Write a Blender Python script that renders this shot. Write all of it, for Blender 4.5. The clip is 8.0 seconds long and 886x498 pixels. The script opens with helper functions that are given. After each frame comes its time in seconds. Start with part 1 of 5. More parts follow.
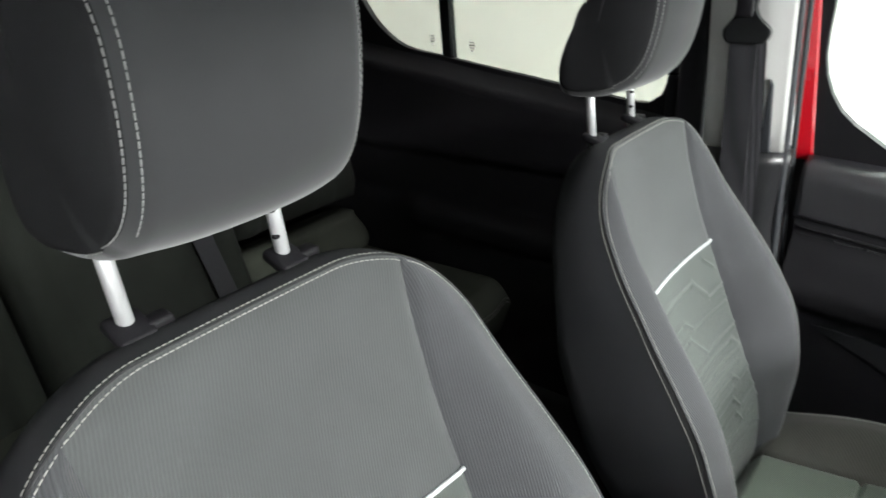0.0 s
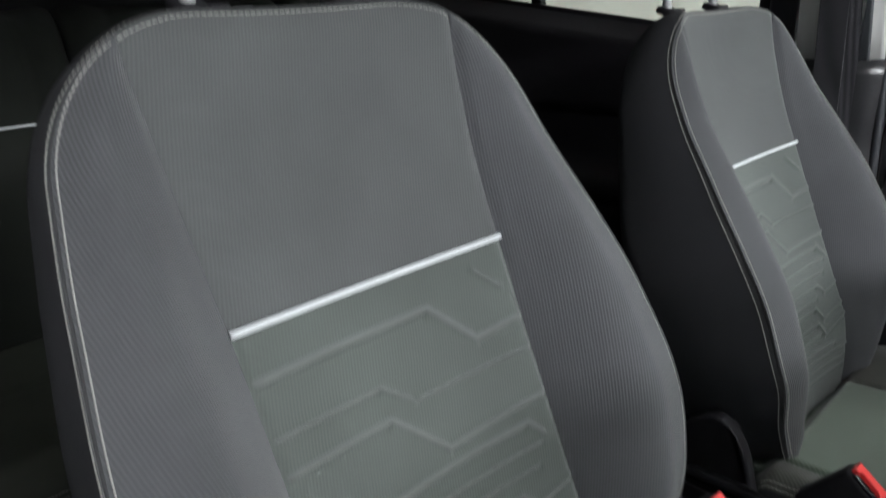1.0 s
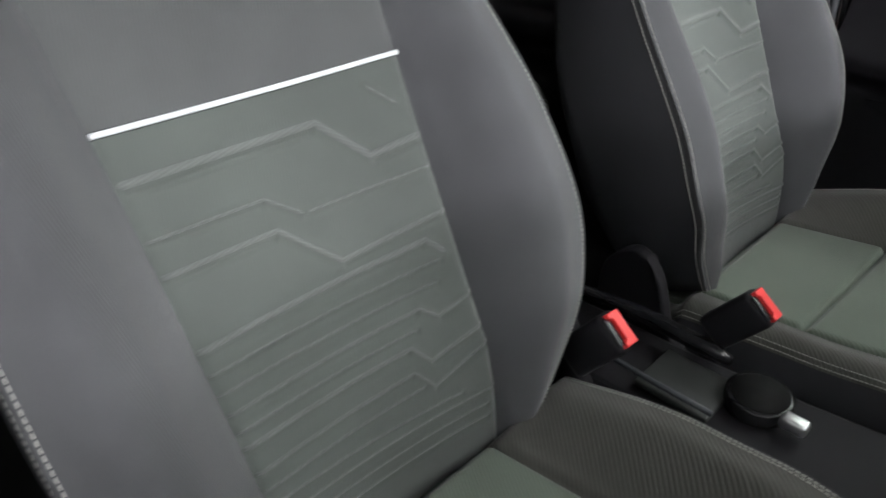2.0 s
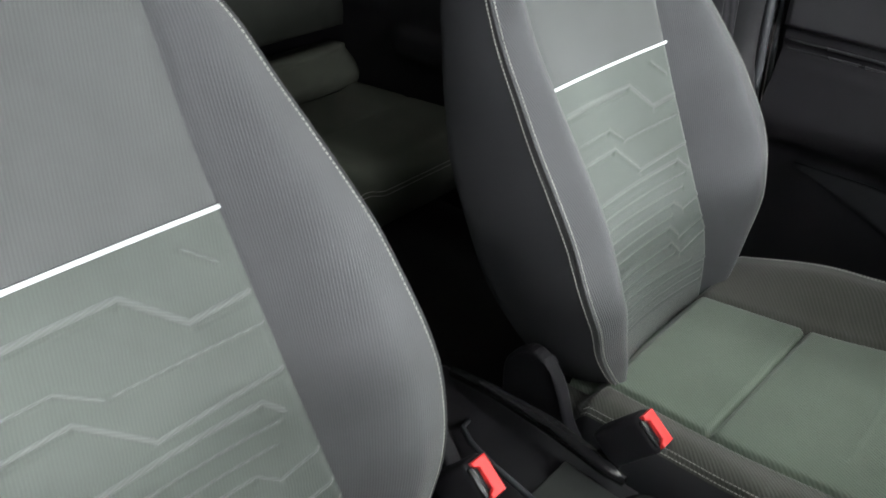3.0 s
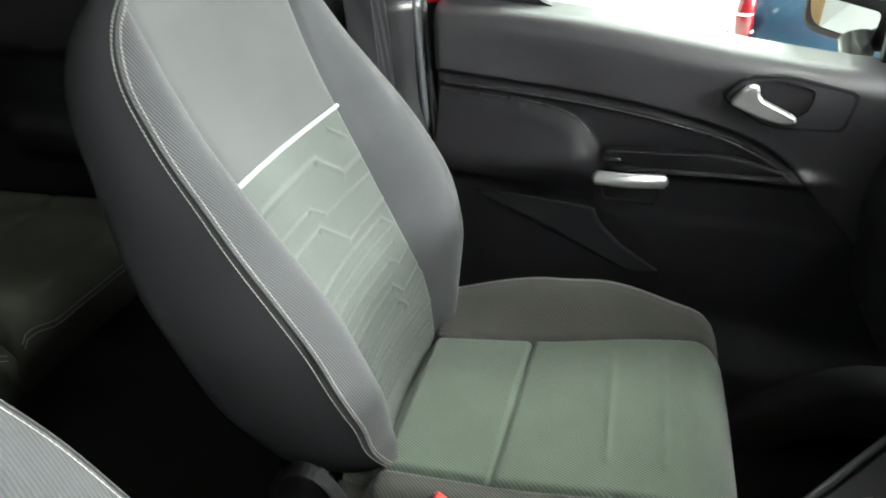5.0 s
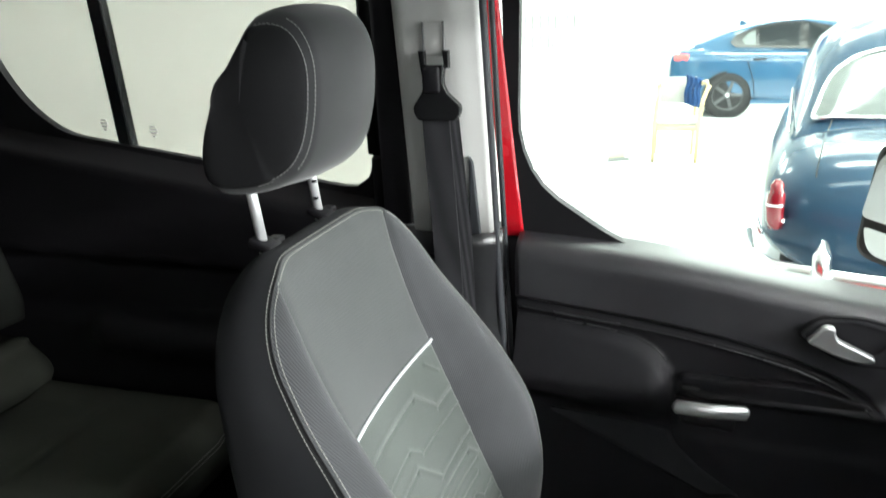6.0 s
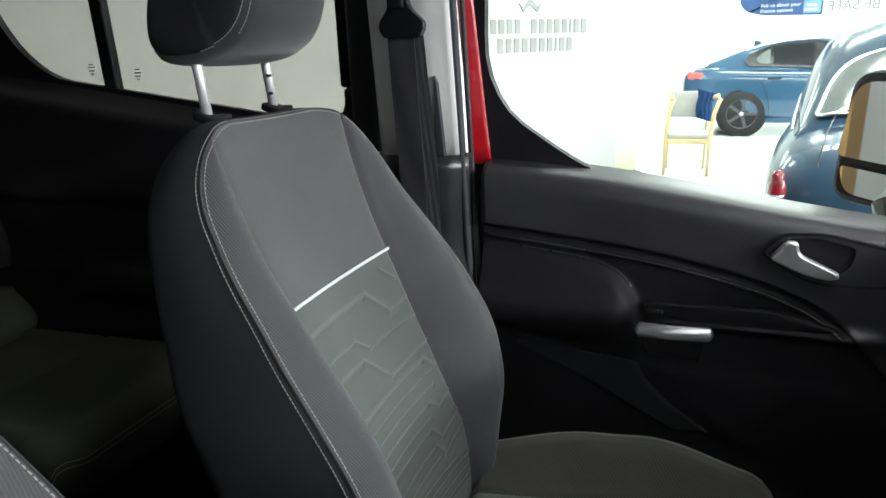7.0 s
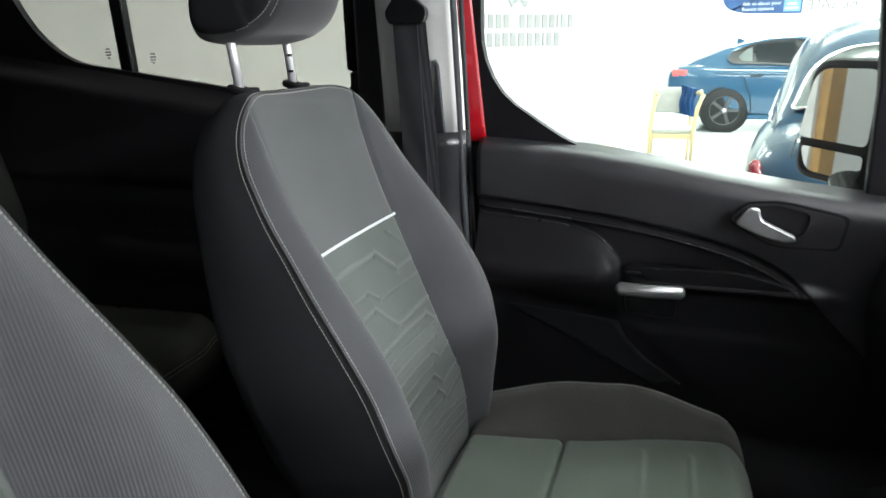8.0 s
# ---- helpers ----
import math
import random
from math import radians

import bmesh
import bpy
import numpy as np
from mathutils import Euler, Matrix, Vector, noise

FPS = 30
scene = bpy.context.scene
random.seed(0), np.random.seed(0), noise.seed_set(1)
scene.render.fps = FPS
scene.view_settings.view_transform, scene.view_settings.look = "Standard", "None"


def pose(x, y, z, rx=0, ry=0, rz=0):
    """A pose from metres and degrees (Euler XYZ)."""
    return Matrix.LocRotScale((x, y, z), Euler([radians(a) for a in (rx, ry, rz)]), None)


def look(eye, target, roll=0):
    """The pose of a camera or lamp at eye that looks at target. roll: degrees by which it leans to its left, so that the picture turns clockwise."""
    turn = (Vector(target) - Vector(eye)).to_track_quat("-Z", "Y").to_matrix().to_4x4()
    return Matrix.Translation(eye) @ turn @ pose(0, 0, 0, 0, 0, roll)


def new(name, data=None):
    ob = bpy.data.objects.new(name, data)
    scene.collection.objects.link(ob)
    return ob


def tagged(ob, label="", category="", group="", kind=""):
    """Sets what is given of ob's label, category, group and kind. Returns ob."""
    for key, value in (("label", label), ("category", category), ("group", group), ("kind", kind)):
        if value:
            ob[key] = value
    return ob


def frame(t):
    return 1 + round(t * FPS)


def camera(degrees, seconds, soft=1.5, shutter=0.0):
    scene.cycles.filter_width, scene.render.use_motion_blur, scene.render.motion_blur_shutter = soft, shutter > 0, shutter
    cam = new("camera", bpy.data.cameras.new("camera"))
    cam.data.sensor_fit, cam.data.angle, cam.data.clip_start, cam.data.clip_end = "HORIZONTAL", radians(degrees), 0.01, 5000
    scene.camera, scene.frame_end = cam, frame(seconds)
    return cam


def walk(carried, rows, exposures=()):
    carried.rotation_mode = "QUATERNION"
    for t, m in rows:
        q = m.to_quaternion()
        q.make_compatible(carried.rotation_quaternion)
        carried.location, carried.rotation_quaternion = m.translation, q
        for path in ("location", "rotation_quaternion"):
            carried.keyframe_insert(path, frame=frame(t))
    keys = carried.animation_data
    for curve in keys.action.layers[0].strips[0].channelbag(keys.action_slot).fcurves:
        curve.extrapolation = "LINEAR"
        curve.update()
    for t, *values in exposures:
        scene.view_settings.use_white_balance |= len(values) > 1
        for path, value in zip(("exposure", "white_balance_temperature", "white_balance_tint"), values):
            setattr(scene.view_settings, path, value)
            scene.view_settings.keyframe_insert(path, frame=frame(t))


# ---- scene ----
cam = camera(69.6, 8.0, shutter=0.45)
PATH = [
    (0, (0.317, -0.622, 1.651), (-0.861, 0.767, 0.825), -3.7),
    (0.5, (0.343, -0.633, 1.582), (-1.011, 0.657, 0.872), -3.3),
    (1, (0.42, -0.68, 1.404), (-0.994, 0.546, 0.697), -3.4),
    (1.5, (0.461, -0.673, 1.344), (-0.9, 0.482, 0.443), -3.3),
    (1.7, (0.476, -0.669, 1.34), (-0.849, 0.46, 0.356), -3.3),
    (2.8, (0.524, -0.448, 1.443), (-0.713, 0.648, 0.316), -3.8),
    (3, (0.502, -0.428, 1.456), (-0.741, 0.678, 0.345), -3.9),
    (3.5, (0.501, -0.376, 1.44), (-0.594, 0.889, 0.343), -3.3),
    (4, (0.537, -0.354, 1.44), (-0.173, 1.157, 0.339), -3.0),
    (4.2, (0.548, -0.353, 1.444), (-0.047, 1.209, 0.346), -3.1),
    (5.3, (0.374, -0.342, 1.531), (-0.13, 1.284, 0.481), -2.8),
    (5.5, (0.35, -0.348, 1.575), (-0.176, 1.32, 0.606), -2.6),
    (6, (0.326, -0.359, 1.625), (-0.28, 1.431, 0.971), -2.6),
    (6.1, (0.325, -0.356, 1.605), (-0.291, 1.442, 0.983), -2.4),
    (6.5, (0.358, -0.369, 1.503), (-0.288, 1.433, 0.923), -2.2),
    (7, (0.427, -0.384, 1.444), (-0.233, 1.414, 0.866), -2.0),
    (7.5, (0.41, -0.426, 1.441), (-0.24, 1.376, 0.865), -1.8),
    (8, (0.444, -0.51, 1.424), (-0.175, 1.298, 0.835), -1.5),
]
# the lens opens as it turns down into the car
EXPOSURES = [(0.0, -0.05, 6450, 10), (0.5, -0.3, 6400, 11), (1.0, -0.75, 6250, 13), (1.7, -0.6, 6400, 16), (2.8, 0.05, 6400, 12), (3.5, 0.32, 6400, 10), (4.2, 0.6, 6550, 8), (5.3, 0.62, 6500, 6), (5.5, 0.45, 6450, 6), (6.0, 0.0, 6400, 9), (6.5, -0.65, 6400, 10), (7.0, -0.75, 6300, 13), (7.5, -0.68, 6300, 13), (8.0, -0.55, 6300, 12)]
walk(cam, [(t, look(eye, target, roll)) for t, eye, target, roll in PATH], exposures=EXPOSURES)

# ---- light ----
world = bpy.data.worlds.new("showroom_air")
scene.world = world
world.use_nodes = True
world.node_tree.nodes["Background"].inputs[0].default_value = (0.9, 0.95, 1.0, 1)
world.node_tree.nodes["Background"].inputs[1].default_value = 0.15


def unseen_ceiling_lamp(x, y, z, sx, sy, watts):
    data = bpy.data.lights.new("unseen_lamp_light", "AREA")
    data.shape, data.size, data.size_y, data.energy = "RECTANGLE", sx, sy, watts
    data.color = (0.93, 1.0, 0.92) if y > 2 else (0.985, 1.0, 0.985)
    ob = new("unseen_lamp_light", data)
    ob.location = (x, y, z)
    return ob


# assumed lamps over the far showroom, out of view
LAMPS = [(x, y, 200) for y in (5.4, 8.4, 11.4) for x in (-2.0, 2.2, 6.4)]
# unseen row added to whiten the north wall
LAMPS += [(x, 15.3, 260) for x in (-2.0, 2.2, 6.4)]
# unseen lamps added: front row for seats; others for partition, door ledge, cushion
LAMPS += [(9.6, -5.2, 1200), (9.6, -2.6, 1600), (9.6, 0.0, 1800), (9.6, 2.6, 1200)] + [(-5.4, 1.0, 60), (1.2, 2.7, 60), (4.2, 1.0, 80)]
for lx, ly, watts in LAMPS:
    unseen_ceiling_lamp(lx, ly, 3.93, 2.4, 2.2 if watts > 1000 else 0.5, watts)

# ---- materials ----


def material(name):
    m = bpy.data.materials.new(name)
    m.use_nodes = True
    return m, m.node_tree.nodes, m.node_tree.links, m.node_tree.nodes["Principled BSDF"]


def plastic(name, colour, rough=0.5, grain=900.0, bump=0.15, spec=0.4, var=0.25, metal=0.0, coat=0.0):
    m, n, l, p = material(name)
    tc = n.new("ShaderNodeTexCoord")
    fine, big = n.new("ShaderNodeTexNoise"), n.new("ShaderNodeTexNoise")
    fine.inputs["Scale"].default_value, fine.inputs["Detail"].default_value = grain, 2
    big.inputs["Scale"].default_value, big.inputs["Detail"].default_value = 9.0, 5
    ramp = n.new("ShaderNodeMapRange")
    ramp.inputs["To Min"].default_value, ramp.inputs["To Max"].default_value = 1 - var, 1 + var
    mix = n.new("ShaderNodeMix")
    mix.data_type, mix.blend_type = "RGBA", "MULTIPLY"
    mix.inputs["Factor"].default_value = 1
    mix.inputs["A"].default_value = (*colour, 1)
    b = n.new("ShaderNodeBump")
    b.inputs["Strength"].default_value, b.inputs["Distance"].default_value = bump, 0.0006
    rr = n.new("ShaderNodeMapRange")
    rr.inputs["To Min"].default_value, rr.inputs["To Max"].default_value = max(0.02, rough - 0.1), min(1.0, rough + 0.1)
    l.new(tc.outputs["Object"], fine.inputs["Vector"])
    l.new(tc.outputs["Object"], big.inputs["Vector"])
    l.new(big.outputs["Fac"], ramp.inputs["Value"])
    l.new(big.outputs["Fac"], rr.inputs["Value"])
    l.new(ramp.outputs["Result"], mix.inputs["B"])
    l.new(mix.outputs["Result"], p.inputs["Base Color"])
    l.new(rr.outputs["Result"], p.inputs["Roughness"])
    l.new(fine.outputs["Fac"], b.inputs["Height"])
    l.new(b.outputs["Normal"], p.inputs["Normal"])
    p.inputs["Specular IOR Level"].default_value = spec
    p.inputs["Metallic"].default_value = metal
    p.inputs["Coat Weight"].default_value = coat
    return m


def fabric(name, colour, pitch, turn, contrast=0.35, cross=True, bump=0.5, cut=False):
    """A woven or knitted cloth: two crossed sets of fine ribs, a soft large-scale wear and a slight sheen. cut: the ribs follow the cut of the piece."""
    m, n, l, p = material(name)
    tc, mp = n.new("ShaderNodeTexCoord"), n.new("ShaderNodeMapping")
    mp.inputs["Rotation"].default_value = turn
    l.new(tc.outputs["UV" if cut else "Object"], mp.inputs["Vector"])
    w1, w2, cloud = n.new("ShaderNodeTexWave"), n.new("ShaderNodeTexWave"), n.new("ShaderNodeTexNoise")
    for w, d, k in ((w1, "X" if cut else "Y", 1.0), (w2, "Y" if cut else "Z", 0.7)):
        w.bands_direction = d
        w.inputs["Scale"].default_value = k * 0.314 / pitch
        w.inputs["Distortion"].default_value = 0.6
        w.inputs["Detail"].default_value = 2
        w.inputs["Detail Scale"].default_value = 6
        l.new(mp.outputs["Vector"], w.inputs["Vector"])
    cloud.inputs["Scale"].default_value, cloud.inputs["Detail"].default_value = 7, 6
    l.new(tc.outputs["Object"], cloud.inputs["Vector"])
    mul = n.new("ShaderNodeMath")
    mul.operation = "MULTIPLY" if cross else "MAXIMUM"
    l.new(w1.outputs["Fac"], mul.inputs[0])
    if cross:
        l.new(w2.outputs["Fac"], mul.inputs[1])
    else:
        mul.inputs[1].default_value = 0.0
    r1, r2 = n.new("ShaderNodeMapRange"), n.new("ShaderNodeMapRange")
    r1.inputs["To Min"].default_value, r1.inputs["To Max"].default_value = 1 - contrast, 1 + contrast
    r2.inputs["To Min"].default_value, r2.inputs["To Max"].default_value = 0.72, 1.28
    l.new(mul.outputs["Value"], r1.inputs["Value"])
    l.new(cloud.outputs["Fac"], r2.inputs["Value"])
    both = n.new("ShaderNodeMath")
    both.operation = "MULTIPLY"
    l.new(r1.outputs["Result"], both.inputs[0])
    l.new(r2.outputs["Result"], both.inputs[1])
    mix = n.new("ShaderNodeMix")
    mix.data_type, mix.blend_type = "RGBA", "MULTIPLY"
    mix.inputs["Factor"].default_value = 1
    mix.inputs["A"].default_value = (*colour, 1)
    l.new(both.outputs["Value"], mix.inputs["B"])
    l.new(mix.outputs["Result"], p.inputs["Base Color"])
    b = n.new("ShaderNodeBump")
    b.inputs["Strength"].default_value, b.inputs["Distance"].default_value = bump, pitch * 0.35
    l.new(mul.outputs["Value"], b.inputs["Height"])
    l.new(b.outputs["Normal"], p.inputs["Normal"])
    p.inputs["Roughness"].default_value = 0.92
    p.inputs["Specular IOR Level"].default_value = 0.2
    p.inputs["Sheen Weight"].default_value = 0.25
    p.inputs["Sheen Roughness"].default_value = 0.5
    return m


def glass(name, tint, rough=0.0, gloss=1.0):
    m, n, l, p = material(name)
    clear, shine, mix = n.new("ShaderNodeBsdfTransparent"), n.new("ShaderNodeBsdfGlossy"), n.new("ShaderNodeMixShader")
    clear.inputs["Color"].default_value = (*tint, 1)
    shine.inputs["Roughness"].default_value = rough
    lw, power, scale = n.new("ShaderNodeLayerWeight"), n.new("ShaderNodeMath"), n.new("ShaderNodeMath")
    lw.inputs["Blend"].default_value = 0.5
    power.operation, scale.operation = "POWER", "MULTIPLY_ADD"
    power.inputs[1].default_value = 4.0
    scale.inputs[1].default_value, scale.inputs[2].default_value = 0.5 * gloss, 0.02 * gloss
    l.new(lw.outputs["Facing"], power.inputs[0])
    l.new(power.outputs["Value"], scale.inputs[0])
    l.new(scale.outputs["Value"], mix.inputs["Fac"])
    l.new(clear.outputs["BSDF"], mix.inputs[1])
    l.new(shine.outputs["BSDF"], mix.inputs[2])
    l.new(mix.outputs["Shader"], n["Material Output"].inputs["Surface"])
    return m


def glow(name, colour, strength):
    m, n, l, p = material(name)
    p.inputs["Base Color"].default_value = (0.8, 0.8, 0.8, 1)
    p.inputs["Emission Color"].default_value = (*colour, 1)
    p.inputs["Emission Strength"].default_value = strength
    return m


M_INSERT = fabric("seat_insert_cloth", (0.0705, 0.0738, 0.0742), 0.0030, (0, 0, 0.24), 0.11, cross=False, bump=0.25, cut=True)
# green tint stands in for the greenish light on the passenger seat
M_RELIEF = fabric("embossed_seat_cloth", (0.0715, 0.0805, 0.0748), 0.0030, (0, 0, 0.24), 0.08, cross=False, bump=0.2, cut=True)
# paler than its cloth: light on the raised chevrons put into the colour
M_BAND = fabric("lit_relief_band", (0.098, 0.106, 0.102), 0.0030, (0, 0, 0.24), 0.08, cross=False, bump=0.2, cut=True)
M_BOLSTER = fabric("ribbed_bolster_cloth", (0.0590, 0.0606, 0.0645), 0.0030, (0, 0, 0.20), 0.16, cross=False, bump=0.35, cut=True)
M_SIDE = plastic("charcoal_side_cloth", (0.028, 0.028, 0.031), 0.9, 1400, 0.7, spec=0.2, var=0.2)
# green of its own, brightened in place of lamp light on the cushion
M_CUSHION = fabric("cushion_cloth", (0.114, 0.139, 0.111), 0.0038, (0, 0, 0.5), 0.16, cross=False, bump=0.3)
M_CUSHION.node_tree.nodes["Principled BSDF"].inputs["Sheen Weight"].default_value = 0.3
M_CUSHION_SIDE = fabric("cushion_bolster_cloth", (0.066, 0.066, 0.058), 0.0042, (0, 0, 0.7), 0.13, cross=False, bump=0.35)
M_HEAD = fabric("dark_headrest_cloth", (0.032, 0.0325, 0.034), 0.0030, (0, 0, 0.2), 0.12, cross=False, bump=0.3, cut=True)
M_DOORCLOTH = plastic("dark_door_cloth", (0.02, 0.02, 0.022), 0.9, 900, 0.6, spec=0.15)
M_CONSOLEGREY = plastic("grey_console_tray", (0.034, 0.037, 0.035), 0.6, 700, 0.3)
# one rear cloth in two tones: shaded for backrests, lit for cushions
M_REAR = plastic("rear_cloth_shaded", (0.018, 0.0195, 0.017), 0.92, 1100, 0.6, spec=0.15, var=0.3)
M_REARCUSHION = plastic("rear_cloth_lit", (0.058, 0.062, 0.051), 0.92, 1100, 0.6, spec=0.15, var=0.3)
M_PIPING = plastic("pale_grey_piping", (0.62, 0.64, 0.66), 0.5, 600, 0.3, var=0.06)
M_THREAD = plastic("pale_thread", (0.36, 0.355, 0.33), 0.8, 1500, 0.3, var=0.15)
M_DARKTHREAD = plastic("grey_thread", (0.19, 0.19, 0.185), 0.8, 1500, 0.3, var=0.15)
M_BLACK = plastic("black_grained_plastic", (0.0132, 0.0123, 0.0146), 0.55, 1200, 0.35, spec=0.2)
M_UPPER = plastic("soft_charcoal_door_skin", (0.030, 0.0285, 0.033), 0.34, 1100, 0.25, spec=0.8)
M_PILLAR = plastic("satin_black_pillar_trim", (0.026, 0.026, 0.028), 0.27, 900, 0.1, spec=0.6)
M_GLOSS = plastic("glossy_black_plastic", (0.012, 0.012, 0.013), 0.22, 300, 0.02)
M_RUBBER = plastic("grey_black_rubber", (0.034, 0.037, 0.042), 0.6, 500, 0.1)
M_GREYTRIM = plastic("light_grey_pillar_plastic", (0.58, 0.58, 0.56), 0.55, 1200, 0.25, var=0.05)
M_RED = plastic("red_car_paint", (0.54, 0.005, 0.014), 0.25, 200, 0.0, var=0.05, coat=1.0)
M_CHROME = plastic("bright_metal", (0.85, 0.85, 0.86), 0.2, 400, 0.05, metal=1.0, var=0.05)
M_POST = plastic("satin_plated_metal", (0.80, 0.80, 0.81), 0.35, 400, 0.05, metal=0.55, var=0.05)
M_SATIN = plastic("satin_silver_plastic", (0.62, 0.62, 0.63), 0.32, 600, 0.1, metal=0.85, var=0.05)
M_BELT = fabric("black_belt_webbing", (0.027, 0.0265, 0.030), 0.003, (0, 0, 0), 0.3, cross=False)
M_BUCKLERED = plastic("red_buckle_button", (0.8, 0.035, 0.035), 0.4, 500, 0.05, var=0.06)
M_CARPET = plastic("black_carpet", (0.013, 0.013, 0.013), 0.95, 700, 0.9, spec=0.1)
M_LINER = plastic("grey_roof_lining", (0.32, 0.32, 0.31), 0.9, 700, 0.3, var=0.06)
M_GLASS = glass("clear_car_glass", (0.9, 0.95, 0.92))
M_TINT = glass("tinted_car_glass", (0.575, 0.590, 0.555), gloss=0.4)
M_MIRROR = plastic("mirror_glass", (0.9, 0.9, 0.9), 0.0, 10, 0.0, metal=1.0, var=0.0)
M_MIRROR.node_tree.nodes["Principled BSDF"].inputs["Roughness"].default_value = 0.02
for link in list(M_MIRROR.node_tree.links):
    if link.to_socket.name == "Roughness":
        M_MIRROR.node_tree.links.remove(link)
M_WALL = plastic("white_painted_wall", (0.8, 0.8, 0.78), 0.7, 300, 0.1, var=0.04)
M_GREYWALL = plastic("grey_bounce_cut_wall", (0.30, 0.30, 0.31), 0.7, 300, 0.1, var=0.05)
M_TILE = plastic("pale_glossy_showroom_floor", (0.74, 0.75, 0.76), 0.18, 60, 0.02, var=0.04)
M_WOOD = plastic("pale_beech_wood", (0.64, 0.50, 0.28), 0.45, 120, 0.1, var=0.2)
M_SEATGREY = plastic("grey_chair_cloth", (0.22, 0.22, 0.22), 0.9, 600, 0.4)
M_BLUE = plastic("deep_blue_car_paint", (0.024, 0.082, 0.155), 0.2, 200, 0.0, var=0.06, coat=1.0)
M_PETROL = plastic("petrol_blue_car_paint", (0.028, 0.066, 0.114), 0.14, 200, 0.0, spec=0.28, var=0.06)
M_TYRE = plastic("tyre_rubber", (0.015, 0.015, 0.016), 0.75, 300, 0.2)
M_RIM = plastic("dark_alloy", (0.11, 0.11, 0.115), 0.35, 200, 0.05, metal=0.6)
M_TAIL = plastic("red_lamp_lens", (0.24, 0.01, 0.02), 0.12, 100, 0.0, coat=1.0)
M_TAILPINK = plastic("pale_red_lamp_lens", (0.85, 0.12, 0.12), 0.15, 100, 0.0)
M_DARKGLASS = plastic("dark_car_window", (0.012, 0.015, 0.017), 0.14, 50, 0.0, spec=0.18)
# opaque grey put in for the light seen through these car windows
M_PALEGLASS = plastic("window_light_through", (0.15, 0.165, 0.16), 0.06, 50, 0.0)
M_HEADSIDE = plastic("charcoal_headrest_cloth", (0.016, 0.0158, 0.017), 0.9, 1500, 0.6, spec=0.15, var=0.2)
M_CHAIR = plastic("pale_chair_cloth", (0.42, 0.41, 0.39), 0.9, 600, 0.4)
M_SIGN = plastic("grey_sign_lettering", (0.40, 0.395, 0.395), 0.6, 300, 0.05)
M_BANNER = plastic("grey_glass_lettering", (0.17, 0.17, 0.175), 0.6, 300, 0.05)
M_POSTER = plastic("blue_poster", (0.045, 0.10, 0.25), 0.4, 300, 0.02)
M_NAVY = plastic("navy_cloth", (0.016, 0.055, 0.16), 0.85, 500, 0.3, spec=0.2)
M_BADGE = plastic("light_blue_print", (0.20, 0.38, 0.62), 0.4, 300, 0.02)
M_PAPER = plastic("white_print", (0.8, 0.82, 0.84), 0.6, 300, 0.02, var=0.03)
M_BROWN = plastic("tan_board", (0.42, 0.25, 0.10), 0.6, 100, 0.05)
M_YELLOW = plastic("pale_yellow_board", (0.80, 0.76, 0.56), 0.6, 100, 0.05, var=0.08)
M_DIFFUSER = glow("lamp_diffuser", (1.0, 1.0, 0.98), 6.0)

# ---- mesh helpers ----


def mesh_of(name, verts, faces, smooth=True):
    me = bpy.data.meshes.new(name)
    me.from_pydata([tuple(v) for v in verts], [], faces)
    me.update()
    if smooth:
        me.polygons.foreach_set("use_smooth", [True] * len(me.polygons))
    return me


def part(name, me, mat, parent=None, label="", at=None):
    ob = new(name, me)
    if mat is not None and not me.materials:
        me.materials.append(mat)
    ob.parent = parent
    if at is not None:
        ob.matrix_basis = at
    return tagged(ob, label)


def thing(name, label, category, loc=(0, 0, 0), group="", kind=""):
    ob = new(name)
    ob.empty_display_size = 0.05
    ob.location = loc
    return tagged(ob, label, category, group, kind)


def sheet(name, f, us, vs, smooth=True, flip=False, closed=False):
    """A grid of points f(u, v); closed joins the last u to the first."""
    verts = [f(u, v) for u in us for v in vs]
    nv, nu = len(vs), len(us)
    faces = []
    for i in range(nu if closed else nu - 1):
        for j in range(nv - 1):
            a, b = i * nv + j, ((i + 1) % nu) * nv + j
            q = (a, b, b + 1, a + 1)
            faces.append(q[::-1] if flip else q)
    me = mesh_of(name, verts, faces, smooth)
    if not closed:
        cloth_uv(me, np.array([tuple(p) for p in verts]).reshape(nu, nv, 3))
    return me


def cloth_uv(me, grid):
    """A UV layer in metres over a grid of points, so that a weave keeps its pitch on curved cloth."""
    across = np.zeros(grid.shape[:2])
    across[:, 1:] = np.cumsum(np.linalg.norm(np.diff(grid, axis=1), axis=2), axis=1)
    across -= across[:, -1:] / 2
    along = np.zeros(grid.shape[:2])
    along[1:] = np.cumsum(np.linalg.norm(np.diff(grid, axis=0), axis=2), axis=0).mean(axis=1, keepdims=True)
    uv = np.stack([across, along], -1).reshape(-1, 2)
    index = np.zeros(len(me.loops), int)
    me.loops.foreach_get("vertex_index", index)
    me.uv_layers.new(name="cloth").data.foreach_set("uv", uv[index].ravel())


def solid_sheet(name, f, us, vs, back, flip=False, smooth=True):
    """A grid of points f(u, v) given a body: each rim point is carried back by back(p)."""
    me = sheet(name, f, us, vs, smooth, flip)
    bm = bmesh.new()
    bm.from_mesh(me)
    rim = [e for e in bm.edges if e.is_boundary]
    out = bmesh.ops.extrude_edge_only(bm, edges=rim)["geom"]
    for v in out:
        if isinstance(v, bmesh.types.BMVert):
            v.co = Vector(back(v.co))
    bmesh.ops.holes_fill(bm, edges=[e for e in bm.edges if e.is_boundary], sides=0)
    bm.to_mesh(me)
    bm.free()
    return me


